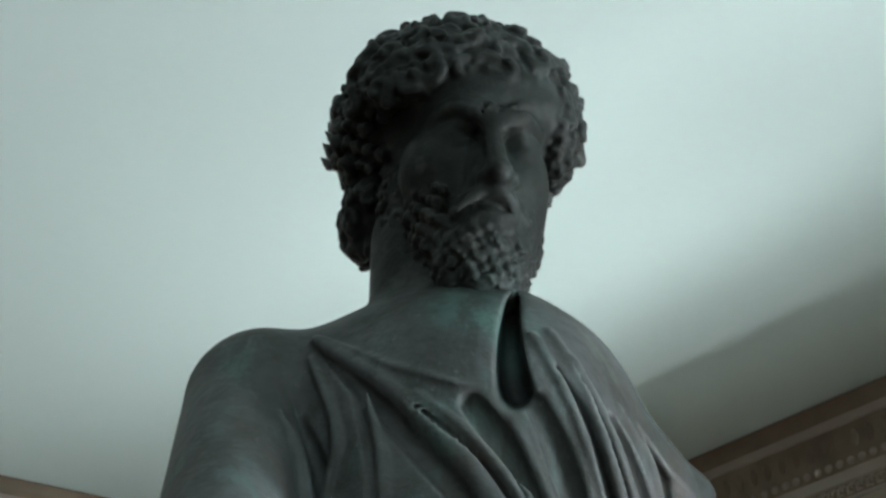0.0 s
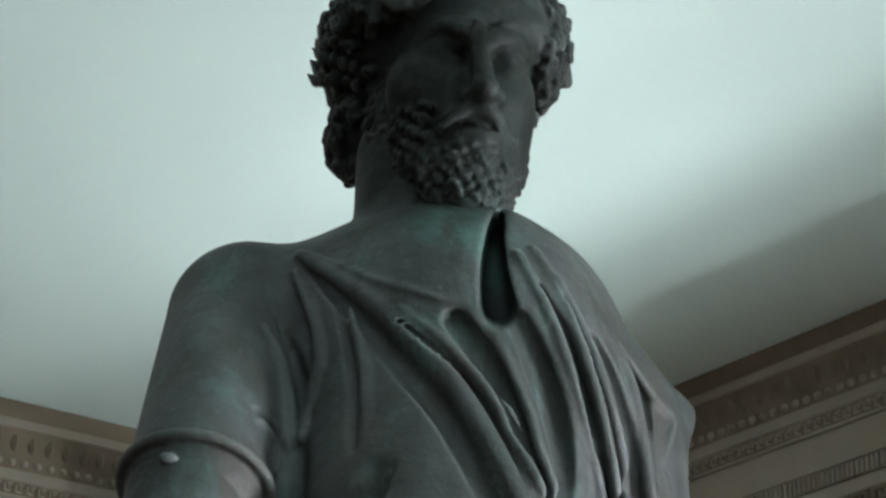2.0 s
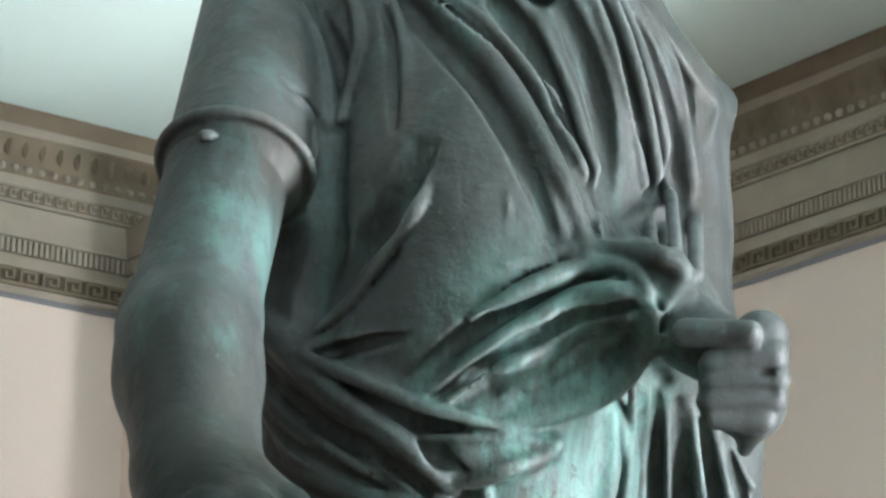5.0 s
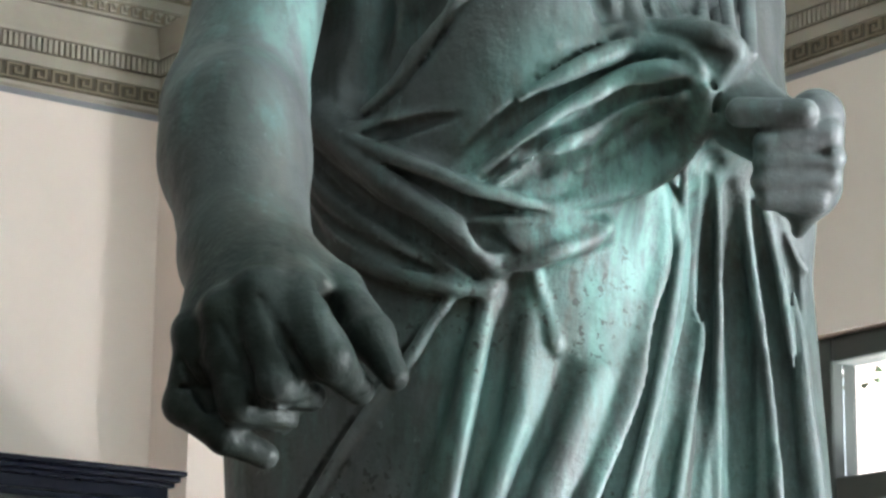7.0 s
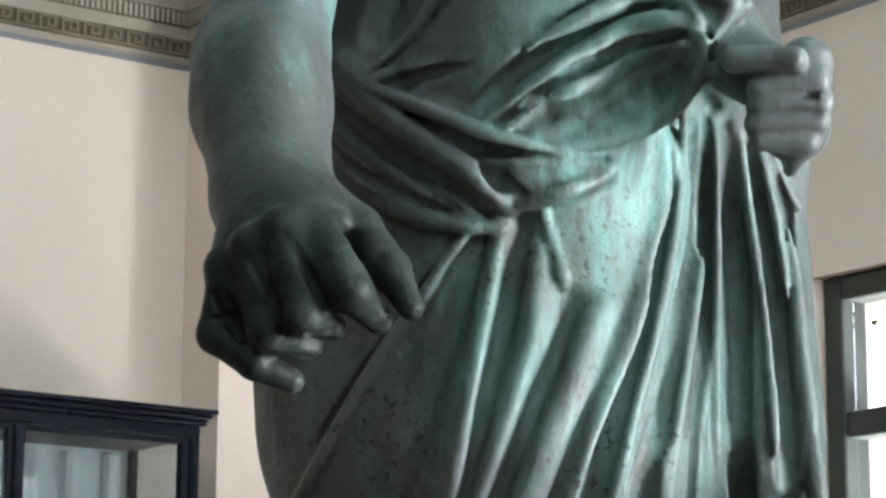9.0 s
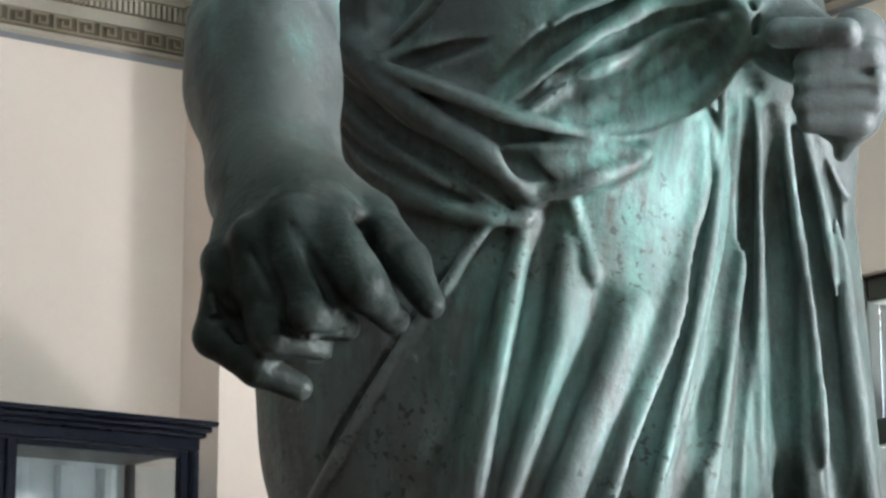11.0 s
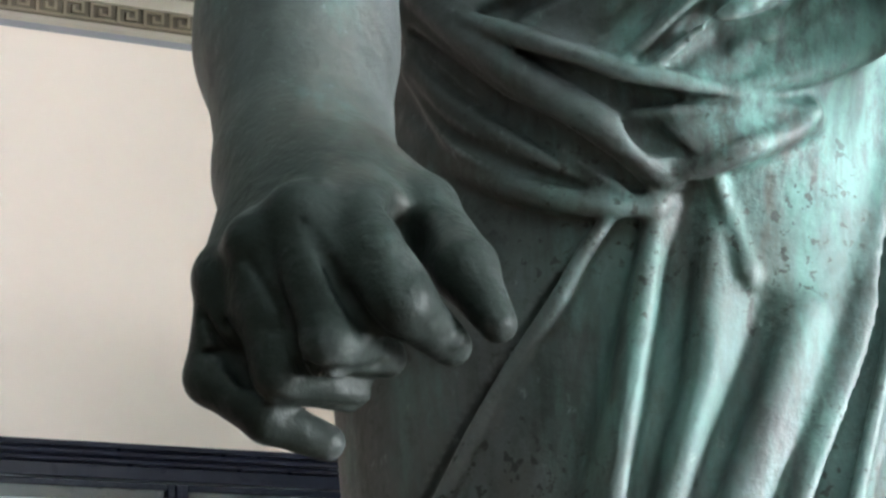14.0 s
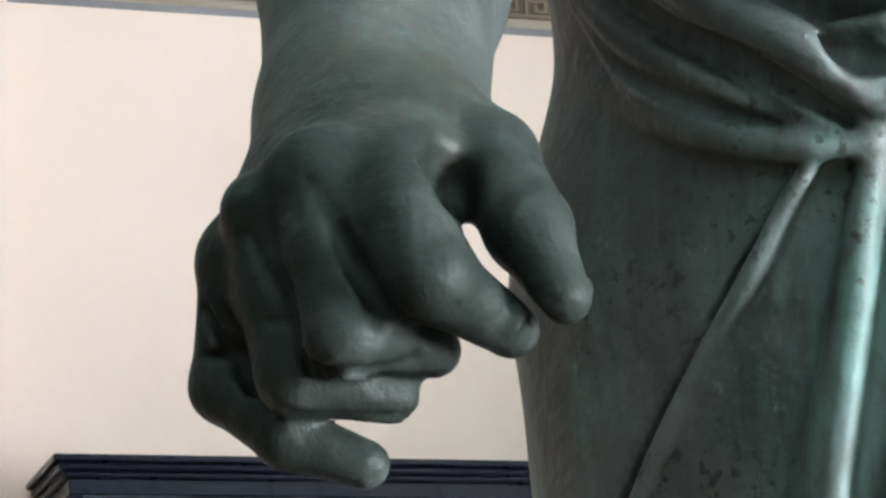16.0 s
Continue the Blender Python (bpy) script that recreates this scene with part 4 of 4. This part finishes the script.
    groove([(0.388, -0.076, 1.960), (0.400, -0.061, 1.928), (0.403, -0.061, 1.878)], (0.0022, 0.0078, 0.0034), 0.002)
    ridge([(0.399, -0.060, 1.919), (0.404, -0.061, 1.879), (0.406, -0.061, 1.834), (0.411, -0.060, 1.782), (0.416, -0.055, 1.735), (0.422, -0.051, 1.684)], (0.0023, 0.0055, 0.0078, 0.0094, 0.0094, 0.0094), 0.0026)
    # the dark hollow between the neck and the collar of the cloak
    top, mid, low, way = Vector((0.234, -0.106, 2.415)), Vector((0.221, -0.146, 2.355)), Vector((0.228, -0.156, 2.311)), Vector((0.123, 0.917, 0.381))
    for i in range(19):
        s = i / 18
        q = top.lerp(mid, s).lerp(mid.lerp(low, s), s)
        r = 0.005 + 0.010 * s
        f.cone(q - way * 0.03, q + way * 0.055, r, r * 0.75, 0.005, True)


def fist(f):
    """The closed hand that holds the cloak."""
    f.cone((0.334, -0.200, 2.022), (0.374, -0.220, 1.988), 0.030, 0.024, 0.008)
    f.cone((0.378, -0.235, 2.010), (0.378, -0.225, 1.961), 0.021, 0.020, 0.005)
    f.cone((0.362, -0.220, 1.996), (0.361, -0.220, 1.958), 0.021, 0.017, 0.005)
    f.cone((0.321, -0.245, 2.009), (0.364, -0.260, 2.006), 0.011, 0.010, 0.003)
    f.cone((0.340, -0.245, 1.986), (0.382, -0.250, 1.993), 0.011, 0.012, 0.003)
    f.cone((0.339, -0.243, 1.973), (0.384, -0.248, 1.977), 0.010, 0.012, 0.003)
    f.cone((0.338, -0.240, 1.960), (0.383, -0.243, 1.963), 0.010, 0.011, 0.003)
    f.cone((0.341, -0.236, 1.949), (0.377, -0.238, 1.948), 0.009, 0.010, 0.003)
    for y in (0, 1, 2):
        a = Vector((0.336, -0.256, 1.976)) + Vector((0, 0.002, -0.0135)) * y
        f.tube([a, a + Vector((0.022, -0.004, 0.001)), a + Vector((0.046, 0.0, 0.002))], (0.002, 0.0042, 0.0025), 0.002, True)
    f.cone((0.373, -0.220, 1.950), (0.372, -0.200, 1.935), 0.014, 0.006, 0.010)


def lowered_palm(f):
    """The lowered open hand with its curled fingers."""
    W = (-0.027, -0.335, 1.874)
    f.cone((-0.036, -0.290, 1.981), W, 0.043, 0.036, 0.02)
    f.cone(W, (-0.051, -0.395, 1.809), 0.030, 0.019, 0.02)
    f.cone(W, (-0.030, -0.410, 1.813), 0.030, 0.023, 0.02)
    f.cone(W, (-0.009, -0.415, 1.820), 0.032, 0.025, 0.02)
    f.cone(W, (0.006, -0.405, 1.829), 0.032, 0.022, 0.02)
    # knuckles
    f.egg((-0.061, -0.402, 1.807), (0.010, 0.012, 0.011), k=0.010)
    f.egg((-0.044, -0.425, 1.819), (0.010, 0.010, 0.011), k=0.012)
    f.egg((-0.022, -0.430, 1.831), (0.012, 0.010, 0.012), k=0.012)
    # little, ring, middle and index finger
    f.cone((-0.055, -0.405, 1.800), (-0.063, -0.398, 1.763), 0.0145, 0.0125, 0.006)
    f.cone((-0.063, -0.398, 1.763), (-0.037, -0.410, 1.742), 0.0125, 0.0110, 0.005)
    f.cone((-0.037, -0.410, 1.742), (-0.012, -0.402, 1.732), 0.0108, 0.0085, 0.004)
    f.cone((-0.038, -0.420, 1.803), (-0.029, -0.424, 1.760), 0.0155, 0.0140, 0.004)
    f.cone((-0.029, -0.424, 1.760), (-0.001, -0.405, 1.753), 0.0128, 0.0090, 0.004)
    f.cone((-0.016, -0.428, 1.810), (-0.007, -0.440, 1.768), 0.0165, 0.0145, 0.004)
    f.cone((-0.007, -0.440, 1.768), (0.015, -0.410, 1.768), 0.0132, 0.0095, 0.004)
    f.cone((0.006, -0.420, 1.826), (0.024, -0.446, 1.785), 0.0180, 0.0155, 0.004)
    f.cone((0.024, -0.446, 1.785), (0.044, -0.418, 1.771), 0.0142, 0.0095, 0.004)
    f.egg((-0.017, -0.402, 1.773), (0.034, 0.014, 0.020), k=0.006)
    f.egg((0.006, -0.410, 1.794), (0.018, 0.014, 0.022), k=0.006)
    # flesh between the fingers
    f.cone((-0.052, -0.402, 1.790), (-0.032, -0.418, 1.790), 0.0135, 0.0150, 0.008)
    f.cone((-0.034, -0.418, 1.792), (-0.010, -0.430, 1.798), 0.0150, 0.0160, 0.008)
    f.cone((-0.012, -0.430, 1.800), (0.012, -0.432, 1.808), 0.0155, 0.0165, 0.008)
    f.cone((-0.026, -0.418, 1.768), (-0.006, -0.430, 1.776), 0.0130, 0.0140, 0.006)
    f.cone((-0.004, -0.434, 1.778), (0.018, -0.440, 1.792), 0.0135, 0.0145, 0.006)
    # thumb
    f.cone((0.001, -0.365, 1.857), (0.030, -0.385, 1.839), 0.026, 0.0180, 0.012)
    f.cone((0.030, -0.385, 1.839), (0.051, -0.418, 1.805), 0.0170, 0.0148, 0.006)
    f.cone((0.051, -0.418, 1.805), (0.065, -0.430, 1.778), 0.0140, 0.0088, 0.005)
    # nails
    f.egg((0.068, -0.420, 1.781), (0.0050, 0.0022, 0.0070), (0, 30, 0), k=0.002)
    f.egg((0.047, -0.430, 1.772), (0.0045, 0.0022, 0.0060), (0, 40, 0), k=0.002)
    # hollow under the thumb
    f.egg((0.025, -0.418, 1.823), (0.007, 0.014, 0.012), (0, -25, 0), k=0.010, cut=True)
    f.tube([(0.019, -0.430, 1.827), (0.028, -0.435, 1.812), (0.038, -0.435, 1.798)], (0.003, 0.007, 0.004), 0.006, True)
    # creases between the fingers
    f.tube([(-0.056, -0.416, 1.791), (-0.049, -0.418, 1.772), (-0.038, -0.422, 1.752)], (0.0005, 0.002, 0.0025), 0.003, True)
    f.tube([(-0.036, -0.438, 1.812), (-0.026, -0.440, 1.786), (-0.014, -0.444, 1.757)], (0.0005, 0.0022, 0.003), 0.003, True)
    f.tube([(-0.013, -0.444, 1.823), (-0.001, -0.452, 1.794), (0.011, -0.454, 1.770)], (0.0005, 0.0025, 0.0035), 0.003, True)
    f.tube([(-0.014, -0.446, 1.758), (-0.000, -0.426, 1.756), (0.013, -0.414, 1.758)], (0.002, 0.004, 0.003), 0.003, True)
    f.tube([(-0.030, -0.428, 1.745), (-0.015, -0.418, 1.743), (0.004, -0.404, 1.747)], (0.003, 0.004, 0.003), 0.003, True)
    # deep seams between the closed fingers
    f.tube([(-0.019, -0.442, 1.823), (-0.009, -0.448, 1.807), (0.001, -0.447, 1.788), (0.011, -0.448, 1.773), (0.022, -0.444, 1.770)], (0.001, 0.003, 0.0045, 0.005, 0.003), 0.003, True)
    f.tube([(-0.043, -0.433, 1.809), (-0.032, -0.438, 1.789), (-0.023, -0.439, 1.769), (-0.020, -0.435, 1.761)], (0.0008, 0.0018, 0.0025, 0.002), 0.003, True)
    f.tube([(-0.065, -0.414, 1.789), (-0.056, -0.411, 1.773), (-0.047, -0.411, 1.759)], (0.0015, 0.003, 0.0045), 0.003, True)
    f.tube([(-0.021, -0.435, 1.760), (-0.006, -0.448, 1.755), (0.007, -0.432, 1.758), (0.013, -0.427, 1.763)], (0.001, 0.003, 0.003, 0.002), 0.003, True)
    # wrinkles over the wrist and the knuckles
    f.tube([(-0.043, -0.405, 1.836), (-0.023, -0.405, 1.847), (-0.002, -0.400, 1.853)], (0.0015, 0.003, 0.0015), 0.005, True)
    for p in ((0.019, -0.464, 1.799), (-0.008, -0.456, 1.781), (-0.030, -0.440, 1.776), (-0.058, -0.412, 1.772)):
        f.egg(p, (0.009, 0.005, 0.0015), k=0.003, cut=True)


def head_base(f):
    f.egg((0.201, 0.035, 2.637), (0.098, 0.112, 0.086), (0, 0, 18), k=0.02)
    f.egg((0.207, -0.025, 2.532), (0.063, 0.080, 0.090), (0, 0, 22), k=0.03)
    f.egg((0.231, -0.045, 2.625), (0.060, 0.045, 0.036), (0, 0, 22), k=0.03)
    # brow, nose, cheeks, lips
    f.tube([(0.173, -0.058, 2.603), (0.189, -0.082, 2.601), (0.212, -0.098, 2.590), (0.230, -0.102, 2.582), (0.245, -0.092, 2.585), (0.259, -0.066, 2.589)], (0.010, 0.014, 0.012, 0.009), 0.012)
    f.tube([(0.172, -0.072, 2.598), (0.188, -0.096, 2.598), (0.206, -0.106, 2.588)], (0.004, 0.0065, 0.005), 0.004)
    f.tube([(0.230, -0.108, 2.582), (0.246, -0.102, 2.588), (0.260, -0.080, 2.588)], (0.005, 0.0065, 0.004), 0.004)
    f.cone((0.218, -0.100, 2.585), (0.221, -0.124, 2.526), 0.0075, 0.0095, 0.012)
    f.egg((0.222, -0.122, 2.524), (0.0105, 0.011, 0.009), k=0.008)
    f.egg((0.212, -0.108, 2.525), (0.009, 0.011, 0.0075), k=0.008)
    f.egg((0.233, -0.106, 2.525), (0.0075, 0.011, 0.0075), k=0.008)
    f.egg((0.191, -0.100, 2.573), (0.021, 0.014, 0.012), (0, 0, 10), k=0.006, cut=True)
    f.egg((0.245, -0.100, 2.561), (0.018, 0.014, 0.012), (0, 0, 40), k=0.008, cut=True)
    f.egg((0.191, -0.082, 2.580), (0.014, 0.012, 0.011), k=0.002)
    f.egg((0.245, -0.086, 2.570), (0.012, 0.012, 0.010), k=0.002)
    f.tube([(0.180, -0.080, 2.586), (0.191, -0.093, 2.585), (0.203, -0.093, 2.579)], (0.003, 0.0045, 0.003), 0.004)
    f.tube([(0.234, -0.096, 2.569), (0.245, -0.097, 2.572), (0.258, -0.083, 2.571)], (0.003, 0.0045, 0.003), 0.004)
    f.tube([(0.182, -0.082, 2.574), (0.192, -0.090, 2.567), (0.202, -0.092, 2.570)], (0.002, 0.0035, 0.002), 0.003)
    f.tube([(0.236, -0.094, 2.558), (0.245, -0.094, 2.555), (0.257, -0.082, 2.565)], (0.002, 0.003, 0.002), 0.003)
    f.egg((0.175, -0.058, 2.557), (0.032, 0.030, 0.032), k=0.02)
    f.egg((0.244, -0.064, 2.547), (0.023, 0.028, 0.030), k=0.02)
    f.tube([(0.182, -0.080, 2.500), (0.196, -0.100, 2.508), (0.218, -0.112, 2.512), (0.233, -0.104, 2.505), (0.242, -0.086, 2.488)], (0.004, 0.0075, 0.0085, 0.003), 0.006)
    f.egg((0.215, -0.100, 2.492), (0.020, 0.012, 0.008), k=0.006)
    f.egg((0.209, -0.066, 2.465), (0.041, 0.043, 0.053), k=0.02)
    f.tube([(0.202, -0.105, 2.563), (0.199, -0.098, 2.540), (0.194, -0.098, 2.516)], (0.002, 0.004, 0.002), 0.006, True)
    f.tube([(0.198, -0.104, 2.499), (0.215, -0.116, 2.497), (0.231, -0.104, 2.496)], (0.002, 0.0035, 0.002), 0.003, True)
    f.tube([(0.212, -0.108, 2.588), (0.214, -0.106, 2.602)], (0.003, 0.002), 0.003, True)
    f.tube([(0.224, -0.110, 2.586), (0.228, -0.108, 2.599)], (0.003, 0.002), 0.003, True)
    f.tube([(0.191, -0.088, 2.610), (0.220, -0.102, 2.610), (0.251, -0.092, 2.609)], (0.001, 0.002, 0.001), 0.003, True)
    f.tube([(0.201, -0.092, 2.609), (0.218, -0.103, 2.598), (0.220, -0.104, 2.581)], (0.001, 0.003, 0.002), 0.005)
    f.tube([(0.252, -0.080, 2.614), (0.236, -0.096, 2.599), (0.227, -0.104, 2.581)], (0.001, 0.003, 0.002), 0.006)
    f.egg((0.129, 0.020, 2.602), (0.012, 0.020, 0.028), k=0.01)


def curl(f, p, out, r):
    """A lock of hair: a knob with a strand coiled on it."""
    p, out = np.array(p, float), np.array(out, float) / np.linalg.norm(out)
    f.egg(p, (r * 0.85,) * 3, k=0.003)
    e1 = np.cross(out, (0.31, 0.53, 0.79))
    e1 /= np.linalg.norm(e1)
    e2 = np.cross(out, e1)
    ring = []
    for i in range(5):
        a = 1.25 * i + 40 * r * 97
        ring.append(p + out * r * (0.45 + 0.12 * i) + (e1 * math.cos(a) + e2 * math.sin(a)) * r * (0.80 - 0.12 * i))
    f.tube(ring, (r * 0.34, r * 0.36, r * 0.28), 0.0015)


def hair(f):
    rng = random.Random(5)
    C = np.array((0.201, 0.035, 2.637))
    R = np.array((0.102, 0.115, 0.090))
    face = np.array((0.36, -0.93, 0.0))
    side = np.array((0.93, 0.36, 0.0))
    n = 470
    for i in range(n):
        z = 1 - 2 * (i + 0.5) / n
        a = i * 2.39996
        d = np.array((math.cos(a) * math.sqrt(1 - z * z), math.sin(a) * math.sqrt(1 - z * z), z))
        front, lat = d @ face, d @ side
        if z < -0.85 or (front > 0.25 and z < 0.02 - 0.75 * max(0, abs(lat) - 0.40)) or (front > -0.1 and z < -0.72):
            continue
        r = rng.uniform(0.0105, 0.0155) * (0.6 if z < -0.1 and front > -0.2 else 1.15 if front > 0.1 else 0.85)
        curl(f, C + R * d * rng.uniform(0.98, 1.04), d + np.array([rng.uniform(-.5, .5) for _ in range(3)]), r)
    N = np.array((0.132, 0.050, 2.557))
    f.egg(N, (0.026, 0.04, 0.036), k=0.01)
    for i in range(34):
        a, b = rng.uniform(1.9, 4.4), rng.uniform(-1.2, 1.2)
        d = np.array((math.cos(a) * math.cos(b), math.sin(a) * math.cos(b), math.sin(b)))
        curl(f, N + np.array((0.026, 0.04, 0.036)) * d, d, rng.uniform(0.009, 0.013))
    # locks over the far temple and ear
    S = np.array((0.284, -0.010, 2.619))
    f.egg(S, (0.014, 0.034, 0.042), k=0.010)
    for i in range(60):
        z = 1 - 2 * (i + 0.5) / 60
        d = np.array((math.cos(i * 2.39996) * math.sqrt(1 - z * z), math.sin(i * 2.39996) * math.sqrt(1 - z * z), z))
        if d[0] - 0.6 * d[1] > -0.3:
            curl(f, S + np.array((0.014, 0.036, 0.042)) * d, d, rng.uniform(0.0075, 0.0115))
    # beard
    J = np.array((0.205, -0.025, 2.513))
    Q = np.array((0.060, 0.080, 0.086))
    n = 520
    for i in range(n):
        z = 1 - 2 * (i + 0.5) / n
        a = i * 2.39996
        d = np.array((math.cos(a) * math.sqrt(1 - z * z), math.sin(a) * math.sqrt(1 - z * z), z))
        front, lat = d @ face, d @ side
        if front < -0.55 or z < -0.86 or (z > -0.15 and abs(lat) < 0.72) or z > 0.22:
            continue
        if abs(lat) < 0.34 and z > -0.34:
            continue
        curl(f, J + Q * d * rng.uniform(0.94, 1.00), d + np.array([rng.uniform(-.6, .6) for _ in range(3)]), rng.uniform(0.0058, 0.0088) * (0.72 if z > -0.05 else 1.0))
    B = np.array((0.209, -0.066, 2.463))
    n = 260
    for i in range(n):
        z = 1 - 2 * (i + 0.5) / n
        a = i * 2.39996
        d = np.array((math.cos(a) * math.sqrt(1 - z * z), math.sin(a) * math.sqrt(1 - z * z), z))
        if d @ face < -0.1 or z > 0.45 or z < -0.93:
            continue
        curl(f, B + np.array((0.040, 0.043, 0.054)) * d * rng.uniform(0.95, 1.02), d + np.array([rng.uniform(-.6, .6) for _ in range(3)]), rng.uniform(0.0046, 0.0074))
    # whiskers along the jaw, up to the ear
    K = np.array((0.150, -0.004, 2.528))
    f.egg(K, (0.018, 0.036, 0.052), k=0.012)
    for i in range(150):
        z = 1 - 2 * (i + 0.5) / 150
        d = np.array((math.cos(i * 2.39996) * math.sqrt(1 - z * z), math.sin(i * 2.39996) * math.sqrt(1 - z * z), z))
        if -d[0] - 0.7 * d[1] > 0.0:
            curl(f, K + np.array((0.019, 0.038, 0.052)) * d, d + np.array([rng.uniform(-.5, .5) for _ in range(3)]), rng.uniform(0.0055, 0.0085))
    # moustache strands
    for i in range(9):
        s = (i / 8 - 0.5) * 0.72
        b = np.array((0.218, -0.117, 2.507)) + side * s * 0.062 + np.array((0, 0.05 * s * s, -0.07 * s * s))
        f.cone(b + np.array((0, 0.004, 0.006)), b + side * math.copysign(0.012, s) + np.array((0, 0.008, -0.006)), 0.0034, 0.0026, 0.002)
    # leaves of a thin wreath, standing up along the crown
    for i in range(44):
        a = 2 * math.pi * i / 44
        d = np.array((math.cos(a), 0.25 * math.sin(a) + 0.10, math.sin(a)))
        if d[2] < (-0.02 if d[0] < 0 else 0.35):
            continue
        d /= np.linalg.norm(d)
        p = C + R * d * (1.20 if d[2] > 0.3 else 1.11) + np.array((0, 0.02, 0))
        t = d * 0.9 + np.array((-d[2], 0, d[0])) * (0.8 if d[0] < 0 else -0.8) * -1
        t /= np.linalg.norm(t)
        f.cone(p, p + t * 0.012, 0.0055, 0.0010, 0.002)
        f.cone(p + np.array((0, 0.03, 0)), p + np.array((0, 0.03, 0)) + t * 0.012, 0.0060, 0.0012, 0.002)


def statue_mesh():
    trunk = Field((-0.16, -0.34, 1.60), (0.46, 0.20, 2.55), 0.0026)
    body_base(trunk), sleeve(trunk), body_bulk(trunk), body_folds(trunk), fist(trunk)
    axis = Vector((-0.037, -0.250, 1.995)) - Vector((-0.008, -0.160, 2.173))
    e1 = axis.cross((0, 1, 0)).normalized()
    e2 = axis.cross(e1).normalized()
    mid = Vector((-0.008, -0.172, 2.145))
    trunk.tube([mid + (e1 * math.cos(a) + e2 * math.sin(a)) * 0.0575 for a in np.linspace(0, 2 * math.pi, 21)], (0.0050, 0.0050), 0.002)
    trunk.egg((-0.030, -0.222, 2.152), (0.008, 0.006, 0.005), k=0.002)
    limb = Field((-0.16, -0.54, 1.66), (0.16, -0.10, 2.22), 0.0022)
    arm(limb), lowered_palm(limb)
    skull = Field((0.03, -0.20, 2.36), (0.38, 0.24, 2.82), 0.0025)
    head_base(skull), hair(skull)
    foot = Field((-0.20, -0.36, 0.70), (0.62, 0.34, 1.60), 0.014)
    foot.cone((0.14, 0.0, 1.60), (0.13, 0.0, 0.90), 0.19, 0.17, 0.06)
    foot.cone((0.30, 0.0, 1.60), (0.30, 0.02, 0.90), 0.15, 0.16, 0.06)
    foot.cone((0.08, -0.18, 0.855), (0.10, -0.02, 0.88), 0.045, 0.06, 0.04)
    foot.cone((0.30, -0.22, 0.855), (0.29, -0.02, 0.88), 0.045, 0.06, 0.04)
    verts, faces, count = [], [], 0
    for f in (trunk, limb, skull, foot):
        v, q = f.surface()
        verts.append(v), faces.append(q + count)
        count += len(v)
    return np.vstack(verts), np.vstack(faces)


# ---- the statue and its pedestal ----
verts, faces = statue_mesh()
me = bpy.data.meshes.new("statue")
me.from_pydata(verts.tolist(), [], faces.tolist())
me.polygons.foreach_set("use_smooth", [True] * len(me.polygons))
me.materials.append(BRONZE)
statue = tagged(new("statue", me), "green-patinated bronze statue of a bearded draped man standing on a pedestal", "statue")

pedestal = tagged(new("pedestal"), "plain pale stone block pedestal under the bronze statue", "pedestal")
pedestal.matrix_world = pose(0.20, 0.0, 0)
for name, lo, hi, b in (("foot_slab", (-0.46, -0.42, 0), (0.46, 0.42, 0.12), 0.01), ("die", (-0.40, -0.36, 0.12), (0.40, 0.36, 0.71), 0.008), ("cap_slab", (-0.45, -0.41, 0.71), (0.45, 0.41, 0.80), 0.012)):
    bm = bmesh.new()
    box(bm, lo, hi, b)
    part(name, bm, STONE, pedestal)
